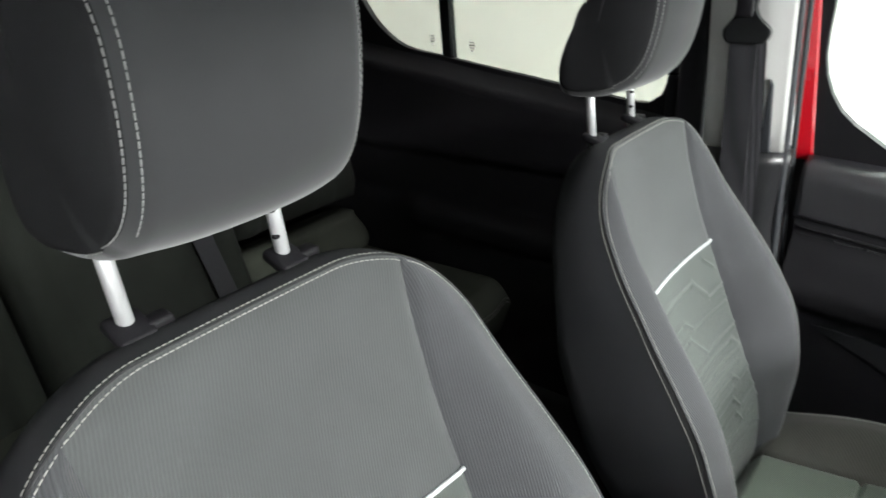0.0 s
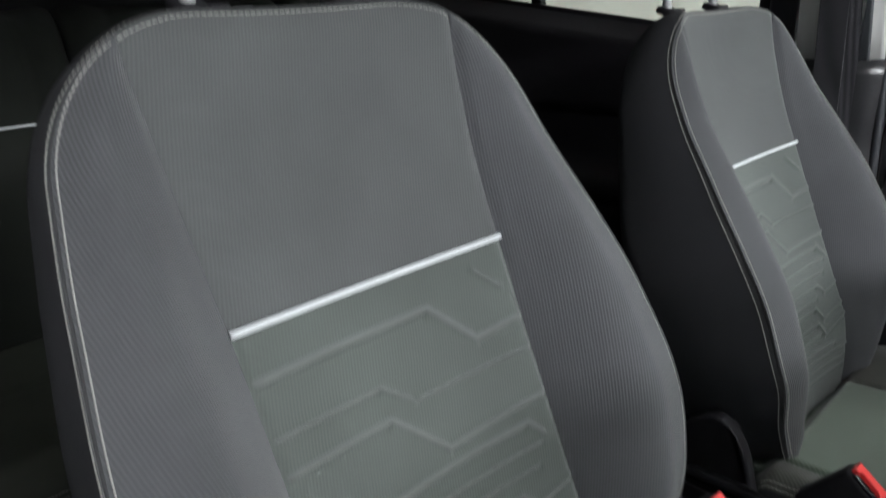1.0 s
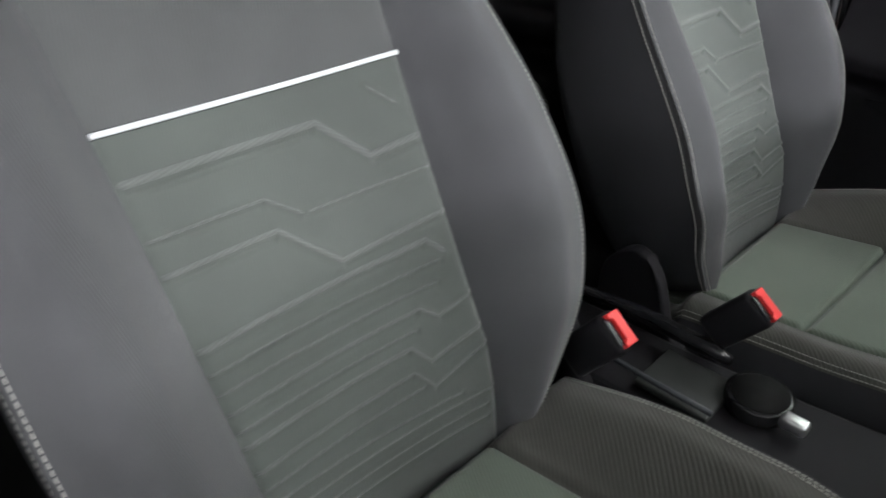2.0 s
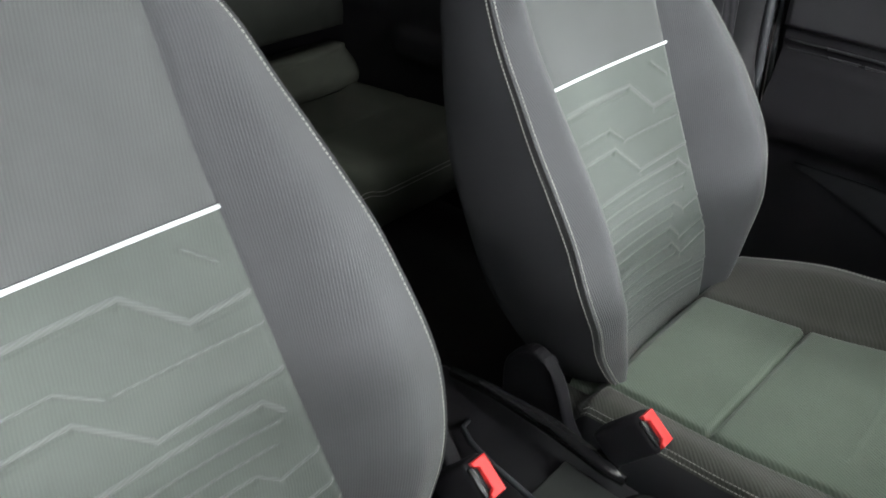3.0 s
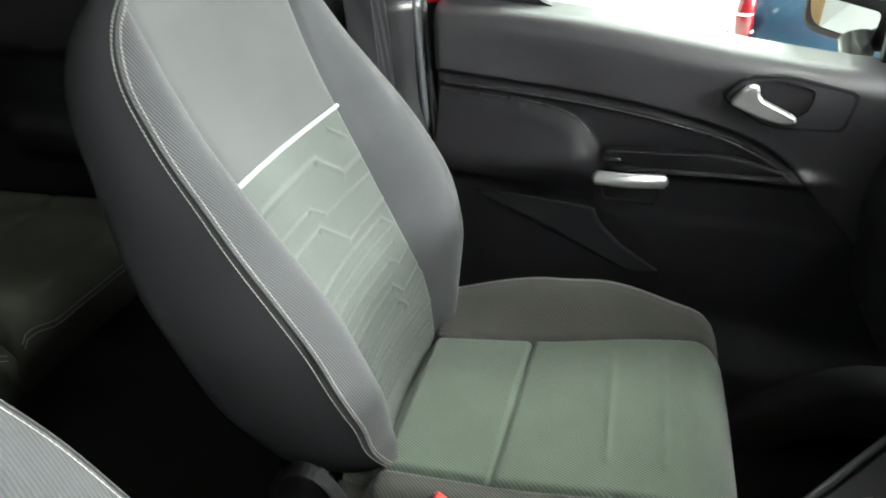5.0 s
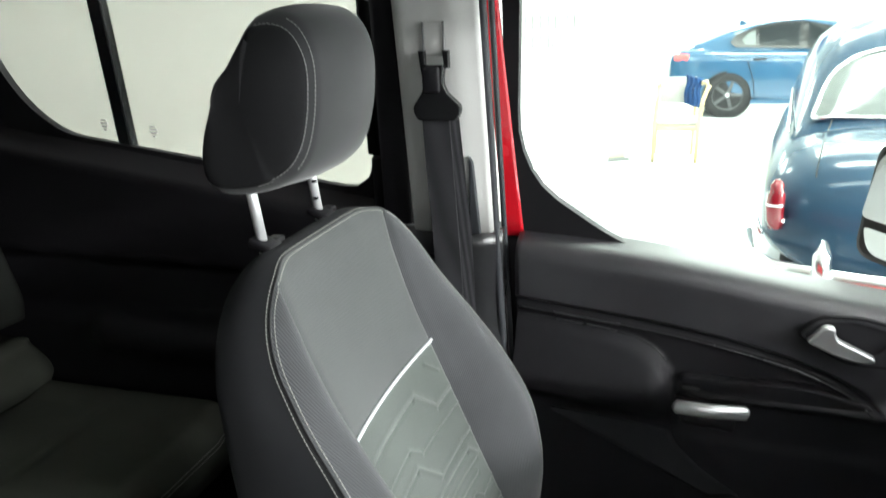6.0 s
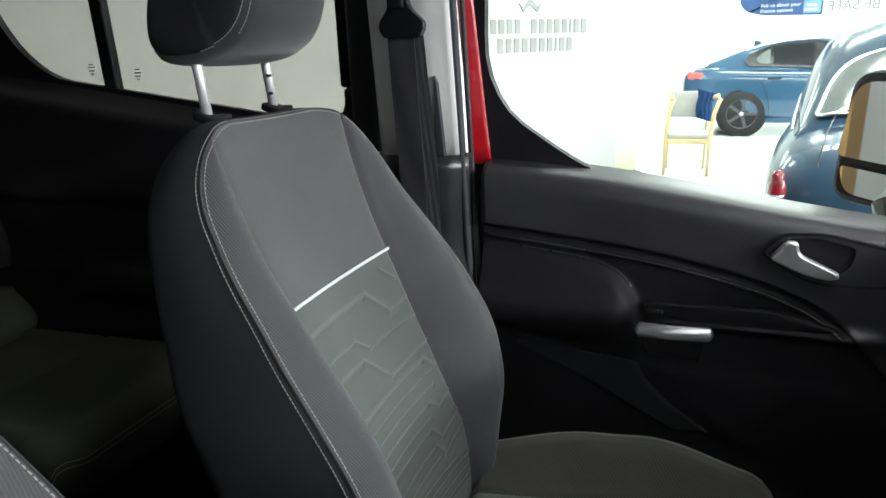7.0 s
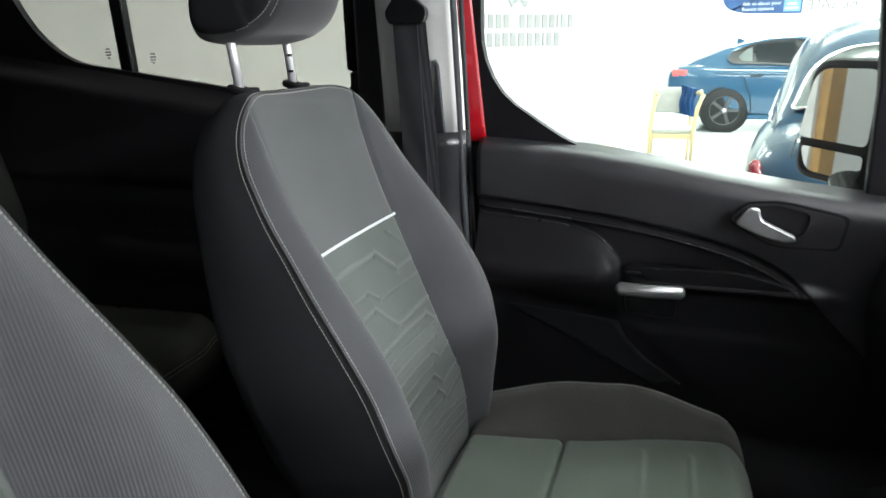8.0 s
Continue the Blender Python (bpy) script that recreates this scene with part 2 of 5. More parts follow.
def lin(a, b, n):
    return [a + (b - a) * i / (n - 1) for i in range(n)]


def smooth01(t):
    t = min(1.0, max(0.0, t))
    return t * t * (3 - 2 * t)


def curve_at(pts, x):
    """A smooth reading, without overshoot, of a short table of (x, y)."""
    if x <= pts[0][0]:
        return pts[0][1]
    if x >= pts[-1][0]:
        return pts[-1][1]
    k = max(i for i in range(len(pts) - 1) if pts[i][0] <= x)

    def secant(i):
        return (pts[i + 1][1] - pts[i][1]) / (pts[i + 1][0] - pts[i][0])

    def slope(i):
        if i == 0:
            return secant(0)
        if i == len(pts) - 1:
            return secant(i - 1)
        u, v = secant(i - 1), secant(i)
        return 0.0 if u * v <= 0 else 2 * u * v / (u + v)

    h = pts[k + 1][0] - pts[k][0]
    t = (x - pts[k][0]) / h
    return (2 * t**3 - 3 * t**2 + 1) * pts[k][1] + (t**3 - 2 * t**2 + t) * h * slope(k) + (3 * t**2 - 2 * t**3) * pts[k + 1][1] + (t**3 - t**2) * h * slope(k + 1)


def box(name, size, centre=(0, 0, 0), bevel=0.0, seg=2, turn=None):
    bm = bmesh.new()
    bmesh.ops.create_cube(bm, size=1)
    bmesh.ops.scale(bm, vec=size, verts=bm.verts)
    if bevel:
        bmesh.ops.bevel(bm, geom=list(bm.edges), offset=bevel, segments=seg, profile=0.5, affect="EDGES")
    if turn is not None:
        bmesh.ops.transform(bm, matrix=turn, verts=bm.verts)
    bmesh.ops.translate(bm, vec=centre, verts=bm.verts)
    me = bpy.data.meshes.new(name)
    bm.to_mesh(me)
    bm.free()
    me.polygons.foreach_set("use_smooth", [bevel > 0 and seg > 1] * len(me.polygons))
    return me


def prism(name, outline, axis, a, b, bevel=0.0, seg=2):
    """An outline in the plane across axis, given a thickness from a to b, its rims rounded off by bevel."""
    put = {"x": lambda p, h: (h, p[0], p[1]), "y": lambda p, h: (p[0], h, p[1]), "z": lambda p, h: (p[0], p[1], h)}[axis]
    pts = []
    for p in outline:
        p = Vector((p[0], p[1]))
        if not pts or (p - pts[-1]).length > 1e-5:
            pts.append(p)
    if (pts[0] - pts[-1]).length < 1e-5:
        pts.pop()
    n = len(pts)
    area = sum(pts[i - 1].x * pts[i].y - pts[i].x * pts[i - 1].y for i in range(n))
    if area < 0:
        pts.reverse()

    def shrunk(d):
        out = []
        for i in range(n):
            u, v = (pts[i] - pts[i - 1]).normalized(), (pts[(i + 1) % n] - pts[i]).normalized()
            m = Vector((-(u.y + v.y), u.x + v.x))
            m = m.normalized() / max(0.5, abs(m.normalized().dot(Vector((-u.y, u.x))))) if m.length > 1e-6 else Vector((-u.y, u.x))
            out.append(pts[i] + m * d)
        return out

    sgn = 1 if b > a else -1
    rings = [(0.0, a), (0.0, b)] if not bevel else [(bevel, a), (bevel * 0.3, a + sgn * bevel * 0.3), (0.0, a + sgn * bevel), (0.0, b - sgn * bevel), (bevel * 0.3, b - sgn * bevel * 0.3), (bevel, b)]
    verts, faces = [], []
    for d, h in rings:
        verts += [put(p, h) for p in (shrunk(d) if d else pts)]
    for r in range(len(rings) - 1):
        for i in range(n):
            j = (i + 1) % n
            faces.append((r * n + i, r * n + j, (r + 1) * n + j, (r + 1) * n + i))
    faces += [tuple(range(n)), tuple(range((len(rings) - 1) * n, len(rings) * n))]
    me = mesh_of(name, verts, faces, False)
    bm = bmesh.new()
    bm.from_mesh(me)
    bmesh.ops.recalc_face_normals(bm, faces=bm.faces)
    bm.to_mesh(me)
    bm.free()
    return me


def tube(name, pts, radius, sides=8, caps=True, flat=1.0):
    """A round bar along points; radius may be a list."""
    pts = [Vector(p) for p in pts]
    rr = radius if isinstance(radius, (list, tuple)) else [radius] * len(pts)
    verts, faces = [], []
    up = Vector((0.13, 0.31, 0.94))
    for i, p in enumerate(pts):
        t = (pts[min(i + 1, len(pts) - 1)] - pts[max(i - 1, 0)]).normalized()
        n1 = (up - t * up.dot(t))
        n1 = n1.normalized() if n1.length > 1e-3 else t.orthogonal().normalized()
        n2 = t.cross(n1)
        for k in range(sides):
            a = 2 * math.pi * k / sides
            verts.append(p + rr[i] * (math.cos(a) * n1 + flat * math.sin(a) * n2))
    for i in range(len(pts) - 1):
        for k in range(sides):
            a, b = i * sides + k, i * sides + (k + 1) % sides
            faces.append((a, b, b + sides, a + sides))
    if caps:
        faces.append(tuple(range(sides))[::-1])
        faces.append(tuple(range((len(pts) - 1) * sides, len(pts) * sides)))
    return mesh_of(name, verts, faces)


def ribbon(name, pts, widths, normal, thick=0.0015):
    """A flat strap along points: widths across, normal the face direction."""
    pts = [Vector(p) for p in pts]
    nn = Vector(normal).normalized()
    verts, faces = [], []
    for i, p in enumerate(pts):
        t = (pts[min(i + 1, len(pts) - 1)] - pts[max(i - 1, 0)]).normalized()
        side = t.cross(nn).normalized() * widths / 2
        verts += [p - side + nn * thick, p + side + nn * thick, p + side - nn * thick, p - side - nn * thick]
    for i in range(len(pts) - 1):
        for k in range(4):
            a, b = 4 * i + k, 4 * i + (k + 1) % 4
            faces.append((a, b, b + 4, a + 4))
    faces += [(3, 2, 1, 0), tuple(range(4 * len(pts) - 4, 4 * len(pts)))]
    return mesh_of(name, verts, faces, False)


def resample(pts, step):
    pts = [Vector(p) for p in pts]
    out, left = [], 0.0
    for a, b in zip(pts, pts[1:]):
        d = (b - a).length
        while left <= d and d > 0:
            out.append((a.lerp(b, left / d), (b - a) / d))
            left += step
        left -= d
    return out


def stitches(name, lines, normal_of, step=0.0052, length=0.0043, width=0.0010, rise=0.0008):
    """Rows of short raised threads along lines that lie on a surface."""
    verts, faces = [], []
    for pts in lines:
        for p, t in resample(pts, step):
            nn = Vector(normal_of(p)).normalized()
            s = t.cross(nn).normalized()
            k = len(verts)
            for e, h in ((-1, 0.0), (-0.6, 1.0), (0.6, 1.0), (1, 0.0)):
                for q in (-1, 1):
                    verts.append(p + t * (e * length / 2) + s * (q * width / 2) + nn * (rise * h))
            faces += [(k, k + 1, k + 3, k + 2), (k + 2, k + 3, k + 5, k + 4), (k + 4, k + 5, k + 7, k + 6)]
            faces += [(k, k + 2, k + 4, k + 6), (k + 1, k + 7, k + 5, k + 3)]
    return mesh_of(name, verts, faces, False)


def wheel(parent, centre, r, width, spokes, axis="y", rim_mat=None, side=1):
    """A tyre with a rim and spokes under the given vehicle, axle along y or x."""
    rot = pose(0, 0, 0) if axis == "y" else pose(0, 0, 0, 0, 0, 90)
    m = Matrix.Translation(centre) @ rot
    ring = [(r * 0.66, -0.5), (r * 0.93, -0.5), (r, -0.36), (r, 0.36), (r * 0.93, 0.5), (r * 0.66, 0.5)]
    tyre = sheet("tyre", lambda a, k: (ring[k][0] * math.cos(a), ring[k][1] * width, ring[k][0] * math.sin(a)), lin(0, 2 * math.pi * 39 / 40, 40), range(6), closed=True)
    w = part("wheel", tyre, M_TYRE, parent, "black road tyre on a spoked rim", at=m)
    rr = [(r * 0.67, -0.48), (r * 0.62, -0.44), (r * 0.6, 0.0), (r * 0.05, 0.05)]
    part("rim", sheet("rim", lambda a, k: (rr[k][0] * math.cos(a), side * -rr[k][1] * width * -1, rr[k][0] * math.sin(a)), lin(0, 2 * math.pi * 39 / 40, 40), range(4), closed=True), rim_mat or M_RIM, w)
    for i in range(spokes):
        a = 2 * math.pi * i / spokes
        me = box("spoke", (r * 0.56, 0.03, r * 0.16), (r * 0.34, side * -0.36 * width, 0), 0.008, 1)
        part("spoke", me, rim_mat or M_RIM, w, at=pose(0, 0, 0, 0, math.degrees(a), 0))
    part("hub", tube("hub", [(0, side * -0.42 * width, 0), (0, side * -0.3 * width, 0)], r * 0.13, 12), M_SATIN, w)
    return w

# ---- the showroom round the car ----
floor = part("floor", box("floor", (30, 34, 0.2), (2, 3, -0.1)), M_TILE)
tagged(floor, "pale glossy showroom floor", "floor", kind="structure")
ceiling = part("ceiling", box("ceiling", (30, 34, 0.2), (2, 3, 4.1)), M_WALL)
tagged(ceiling, "white showroom ceiling", "ceiling", kind="structure")
# the unseen walls are grey to cut light bounced into the car
for nm, size, c in (("wall_north", (30, 0.2, 4), (2, 17.0, 2)), ("wall_south", (30, 0.2, 4), (2, -12.0, 2)), ("wall_east", (0.2, 28.8, 4), (14, 2.5, 2)), ("wall_west", (0.2, 28.8, 4), (-10, 2.5, 2))):
    white = nm == "wall_north"
    tagged(part(nm, box(nm, size, c), M_WALL if white else M_GREYWALL), "plain white showroom wall" if white else "unseen showroom wall, grey to cut bounced light", "wall", kind="structure")
# the partition beside the car, with the sign on its oblique leaf
SIGN_A, SIGN_B = Vector((-2.3, 2.95, 0)), Vector((-0.02, 5.05, 0))
tagged(part("wall_partition", prism("wall_partition", [(-9.85, 2.30), (-3.2, 2.121), (-3.26, 2.25), (-9.85, 2.43)], "z", 0, 3.98), M_WALL), "plain white partition wall", "wall", kind="structure")
tagged(part("wall_sign", prism("wall_sign", [(-3.2, 2.121), (-0.02, 5.05), (-0.12, 5.15), (-3.26, 2.25)], "z", 0, 3.98), M_WALL), "white partition wall carrying a grey sign", "wall", kind="structure")
for lx, ly, _ in LAMPS:
    lamp = thing("unseen_ceiling_lamp", "unseen long white ceiling lamp with a bright diffuser", "lamp", (lx, ly, 3.96), "ceiling lamps")
    part("housing", box("housing", (2.5, 0.6, 0.03), (0, 0, 0.02), 0.006, 1), M_PAPER, lamp)
    part("diffuser", box("diffuser", (2.4, 0.5, 0.012), (0, 0, -0.003)), M_DIFFUSER, lamp)

# ---- the car's shell ----
CAR_FLOOR = 0.42
tagged(part("floor_carpet", box("floor_carpet", (3.6, 1.72, 0.04), (-0.5, 0, CAR_FLOOR - 0.02)), M_CARPET), "black carpeted car floor", "floor", kind="structure")
tagged(part("ceiling_lining", sheet("ceiling_lining", lambda x, y: (x, y, 1.86 - 0.06 * (y / 0.72) ** 4 - 0.05 * smooth01((x - 0.1) / 0.6)), lin(-2.3, 0.75, 14), lin(-0.72, 0.72, 12)), M_LINER), "pale grey fabric roof lining", "ceiling", kind="structure")
tagged(part("roof", prism("roof", [(-2.35, 1.9), (0.1, 1.9), (0.75, 1.83), (0.75, 1.86), (0.1, 1.94), (-2.35, 1.94)], "y", -0.76, 0.76), M_RED), "red painted car roof", "roof", kind="structure")
tagged(part("wall_bulkhead", prism("wall_bulkhead", [(-0.76, 0.42), (0.76, 0.42), (0.76, 1.0), (-0.76, 1.0)], "x", 1.3, 1.36), M_BLACK), "black front bulkhead of the car", "wall", kind="structure")
tagged(part("floor_underbody", box("floor_underbody", (3.7, 1.74, 0.1), (-0.5, 0, CAR_FLOOR - 0.095), 0.02), M_BLACK), "black car underbody", "floor", kind="structure")

# road wheels under the car, hidden from inside
chassis = bpy.data.objects["floor_underbody"]
for wx in (-1.95, 0.95):
    for sg in (-1, 1):
        wheel(chassis, (wx, sg * 0.74, 0.315), 0.315, 0.2, 5, "y", M_RIM, 1 if sg < 0 else -1)

# window line of the sliding door: low edge and both ends
def rear_belt(x):
    return 1.398 - 0.146 * (x + 0.832)


def round_poly(pts, radii, n=6):
    """A polygon whose corners are rounded."""
    out = []
    k = len(pts)
    for i, p in enumerate(pts):
        p, a, b = Vector(p), Vector(pts[i - 1]), Vector(pts[(i + 1) % k])
        r = radii[i]
        if r <= 0:
            out.append(tuple(p))
            continue
        u, v = p + (a - p).normalized() * r, p + (b - p).normalized() * r
        for j in range(n + 1):
            t = j / n
            out.append(tuple((1 - t) ** 2 * u + 2 * t * (1 - t) * p + t * t * v))
    return out


def framed(name, outer, inner, y0, y1, axis="y"):
    """A plate with one opening through it, from two loops that run the same way round."""
    n = 72

    def loop(poly):
        pts = [Vector(p) for p in poly] + [Vector(poly[0])]
        total = sum((b - a).length for a, b in zip(pts, pts[1:]))
        return [p for p, _ in resample(pts, total / n * 0.99999)][:n]

    a, b = loop(outer), loop(inner)
    # start the inner loop where it lies nearest to the outer start
    best = min(range(n), key=lambda k: sum((a[i] - b[(i + k) % n]).length for i in range(0, n, 6)))
    b = b[best:] + b[:best]
    verts, faces = [], []
    for y in (y0, y1):
        for p in a + b:
            verts.append((p[0], y, p[1]) if axis == "y" else (y, p[0], p[1]))
    for i in range(n):
        j = (i + 1) % n
        faces += [(i, j, n + j, n + i), (2 * n + j, 2 * n + i, 3 * n + i, 3 * n + j)]
        faces += [(j, i, 2 * n + i, 2 * n + j), (n + i, n + j, 3 * n + j, 3 * n + i)]
    me = mesh_of(name, verts, faces, False)
    bm = bmesh.new()
    bm.from_mesh(me)
    bmesh.ops.recalc_face_normals(bm, faces=bm.faces)
    bm.to_mesh(me)
    bm.free()
    return me


def sliding_door(side):
    """The rear side door: window plate, divided tinted panes and a padded panel below. side 1 is the far side."""
    d = thing("sliding_door", "black trimmed rear sliding door with tinted window", "door", (-0.7, side * 0.84, CAR_FLOOR))
    o = Matrix.Translation(-d.location)

    def sub(name, me, mat, parent=d, label=""):
        me.transform(o)
        return part(name, me, mat, parent, label)

    outer = [(-1.62, 1.12), (-0.12, 1.12), (-0.12, 1.86), (-1.62, 1.86)]
    inner = round_poly([(-1.26, 1.80), (-1.195, 1.60), (-1.125, 1.492), (-1.025, 1.424), (-0.258, 1.314), (-0.216, 1.352), (-0.214, 1.80)], [0.05, 0.06, 0.06, 0.05, 0.025, 0.02, 0.04])
    frame_me = framed("window_frame", outer, inner, side * 0.825, side * 0.844)
    sub("window_frame", frame_me, M_BLACK)
    inside = round_poly([(-1.27, 1.81), (-1.205, 1.60), (-1.132, 1.485), (-1.03, 1.415), (-0.25, 1.305), (-0.205, 1.35), (-0.204, 1.81)], [0.05, 0.06, 0.06, 0.05, 0.025, 0.02, 0.04])
    sub("pane", prism("pane", inside, "y", side * 0.846, side * 0.85), M_TINT, label="tinted window pane").visible_shadow = False
    bar = prism("divider", [(-0.872, 1.36), (-0.834, 1.36), (-0.845, 1.82), (-0.883, 1.82)], "y", side * 0.832, side * 0.856, 0.004)
    sub("divider", bar, M_GLOSS)
    # two small printed marks on the rear pane
    for cx, cz in ((-0.915, 1.44), (-0.775, 1.425)):
        for k in range(4):
            w = (0.016, 0.022, 0.019, 0.009)[k]
            sub("printed_mark", box("printed_mark", (w, 0.0012, 0.0028), (cx, side * 0.8445, cz + 0.014 - 0.0075 * k)), M_SIGN, label="small grey printed mark")

    def y(x, z):
        belt = rear_belt(x) - 0.012
        top = smooth01((z - (belt - 0.05)) / 0.05)
        v = 0.775 + 0.045 * top
        v += 0.03 * smooth01((1.13 - z) / 0.012) * smooth01((z - 0.93) / 0.06)
        v -= 0.035 * smooth01((1.0 - z) / 0.05) * smooth01((z - 0.86) / 0.05) * smooth01((x + 1.05) / 0.1)
        v -= 0.004 * math.exp(-(((z - 1.245 - 0.02 * x) / 0.006) ** 2))
        return side * v

    xs = lin(-1.62, -0.13, 60)
    me = sheet("lower_panel", lambda x, t: (x, y(x, 0.44 + (rear_belt(x) - 0.012 - 0.44) * t), 0.44 + (rear_belt(x) - 0.012 - 0.44) * t), xs, lin(0, 1, 60), flip=side < 0)
    sub("lower_panel", me, M_BLACK)
    skin = prism("outer_skin", [(-1.62, 0.4), (-0.1, 0.4), (-0.1, 1.3), (-1.62, 1.36)], "y", side * 0.87, side * 0.885)
    sub("outer_skin", skin, M_RED, label="red painted outer skin")
    # small latch block on the front edge of the window
    sub("latch_cover", box("latch_cover", (0.05, 0.03, 0.11), (-0.185, side * 0.81, 1.335), 0.008), M_BLACK)
    sub("edge_rail", box("edge_rail", (0.035, 0.03, 0.5), (-0.2, side * 0.812, 1.64), 0.008), M_GLOSS)
    return d


sliding_door(1)
sliding_door(-1)
tagged(part("wall_tailgate", framed("wall_tailgate", [(-0.86, 0.42), (0.86, 0.42), (0.86, 1.86), (-0.86, 1.86)], round_poly([(-0.55, 1.66), (0.55, 1.66), (0.5, 1.80), (-0.5, 1.80)], [0.04] * 4), -2.36, -2.3, "x"), M_BLACK), "black trimmed tailgate with a window", "wall", kind="structure")
# behind the camera: unseen driver's-side wall added to block low light, open window above
tagged(part("wall_light_block", prism("wall_light_block", [(0.02, 0.42), (1.3, 0.42), (1.3, 1.08), (0.8, 1.17), (0.02, 1.25)], "y", -0.86, -0.80), M_BLACK), "unseen black wall added to block side light", "wall", kind="structure")
tagged(part("wall_driver_pillar", prism("wall_driver_pillar", [(-0.14, 0.42), (0.02, 0.42), (0.02, 1.86), (-0.14, 1.86)], "y", -0.85, -0.76), M_BLACK), "plain black pillar of the car", "wall", kind="structure")
for sg, nm in ((1, "wall_screen_pillar_left"), (-1, "wall_screen_pillar_right")):
    tagged(part(nm, tube(nm, [(0.72, sg * 0.70, 1.84), (1.35, sg * 0.78, 1.10)], 0.04, 8), M_BLACK), "plain black windscreen pillar", "wall", kind="structure")
for sgn, nm in ((1, "wall_quarter_left"), (-1, "wall_quarter_right")):
    tagged(part(nm, prism(nm, [(-2.3, 0.42), (-1.63, 0.42), (-1.63, 1.86), (-2.3, 1.86)], "y", sgn * 0.80, sgn * 0.86), M_BLACK), "black trimmed rear quarter of the car", "wall", kind="structure")

# ---- door pillar on the far side ----
pillar = thing("door_pillar", "light grey door pillar with black lower trim", "pillar", (0.0, 0.72, CAR_FLOOR), kind="structure")
PO = Matrix.Translation(-pillar.location)


def psub(name, me, mat, label="", parent=pillar):
    me.transform(PO)
    return part(name, me, mat, parent, label)


def pillar_y(x):
    # a shallow round across the pillar, turning outwards to the front
    return 0.70 + 0.012 * smooth01((x - 0.01) / 0.055) + 0.006 * smooth01((-0.07 - x) / 0.02)


def lean(z):
    return -0.055 * (z - 1.275)


psub("upper_trim", solid_sheet("upper_trim", lambda x, z: (x + lean(z), pillar_y(x) + 0.02 * (z - 1.27), z), lin(-0.088, 0.060, 20), lin(1.272, 1.86, 10), lambda p: (p[0], 0.745, p[2]), True), M_GREYTRIM, "light grey upper trim")
# moulded groove of the height adjuster in the grey trim
psub("adjuster_slot", box("adjuster_slot", (0.034, 0.006, 0.054), (-0.034, 0.7052, 1.608), 0.002), M_GREYTRIM)
for dx in (-0.018, 0.018):
    psub("slot_edge", box("slot_edge", (0.002, 0.005, 0.056), (-0.034 + dx, 0.7022, 1.608)), M_SEATGREY)
psub("trim_groove", prism("trim_groove", [(0.020, 1.272), (0.040, 1.272), (0.029, 1.40), (0.023, 1.412)], "y", 0.697, 0.712, 0.002), M_RUBBER)
psub("lower_trim", solid_sheet("lower_trim", lambda x, z: (x, pillar_y(x) - 0.004 + 0.020 * smooth01((x - 0.030) / 0.044) ** 2 - 0.03 * smooth01((0.9 - z) / 0.3) - 0.012 * smooth01((1.12 - z) / 0.1) * smooth01((x + 0.02) / 0.05), z), lin(-0.125, 0.074, 24), lin(0.44, 1.272, 30), lambda p: (p[0], 0.75, p[2]), True), M_PILLAR, "black lower trim")
psub("rear_cover", box("rear_cover", (0.06, 0.06, 1.44), (-0.135, 0.765, 1.14), 0.012), M_BLACK)
for x0, w, yy, mat, nm in ((0.061, 0.011, 0.730, M_RUBBER, "door_seal"), (0.071, 0.007, 0.756, M_RUBBER, "door_seal")):
    psub(nm, tube(nm, [(x0 + lean(z) * 0.9, yy + 0.02 * (z - 1.27), z) for z in lin(0.46, 1.84, 24)], w * 0.75, 8), mat, "grey rubber door seal")
psub("gap_filler", box("gap_filler", (0.10, 0.05, 0.82), (0.09, 0.83, 0.84)), M_RUBBER)
def flange(u, z):
    q = (z - 1.25) / 0.42
    a, b = 0.065 - 0.030 * q, 0.103 - 0.045 * q
    return (a + (b - a) * u, 0.775 + 0.006 * u, z)


psub("red_flange", solid_sheet("red_flange", flange, lin(0, 1, 6), lin(1.246, 1.84, 20), lambda p: (p[0], 0.80, p[2]), True), M_RED, "red painted body flange")
psub("gap_seal", box("gap_seal", (0.07, 0.03, 0.78), (0.088, 0.795, 0.853), 0.008), M_BLACK, "black rubber gap seal")

# ---- front passenger door ----
door = thing("front_door", "closed black front door with silver pull and handle", "door", (0.6, 0.76, 0.46))
DO = Matrix.Translation(-door.location)


def dsub(name, me, mat, label="", parent=door):
    me.transform(DO)
    return part(name, me, mat, parent, label)


def belt(x):
    return curve_at([(0.0, 1.262), (0.11, 1.258), (0.3, 1.243), (0.44, 1.222), (0.6, 1.194), (0.75, 1.172), (1.0, 1.145)], x)


def crease(x):
    return curve_at([(0.0, 1.148), (0.114, 1.136), (0.25, 1.122), (0.38, 1.106), (0.565, 1.067), (0.656, 1.031), (0.716, 0.988), (0.76, 0.94), (0.84, 0.86)], x)


def pod(x):
    # upper edge of the padded arm rest
    return curve_at([(0.0, 1.115), (0.112, 1.108), (0.253, 1.096), (0.31, 1.085), (0.345, 1.07), (0.37, 1.045), (0.385, 1.015), (0.395, 0.96), (0.40, 0.90)], x)


def low(x):
    # lower edge of the arm rest body
    return curve_at([(0.0, 0.93), (0.16, 0.914), (0.39, 0.878), (0.45, 0.83), (0.52, 0.76), (0.6, 0.70)], x)


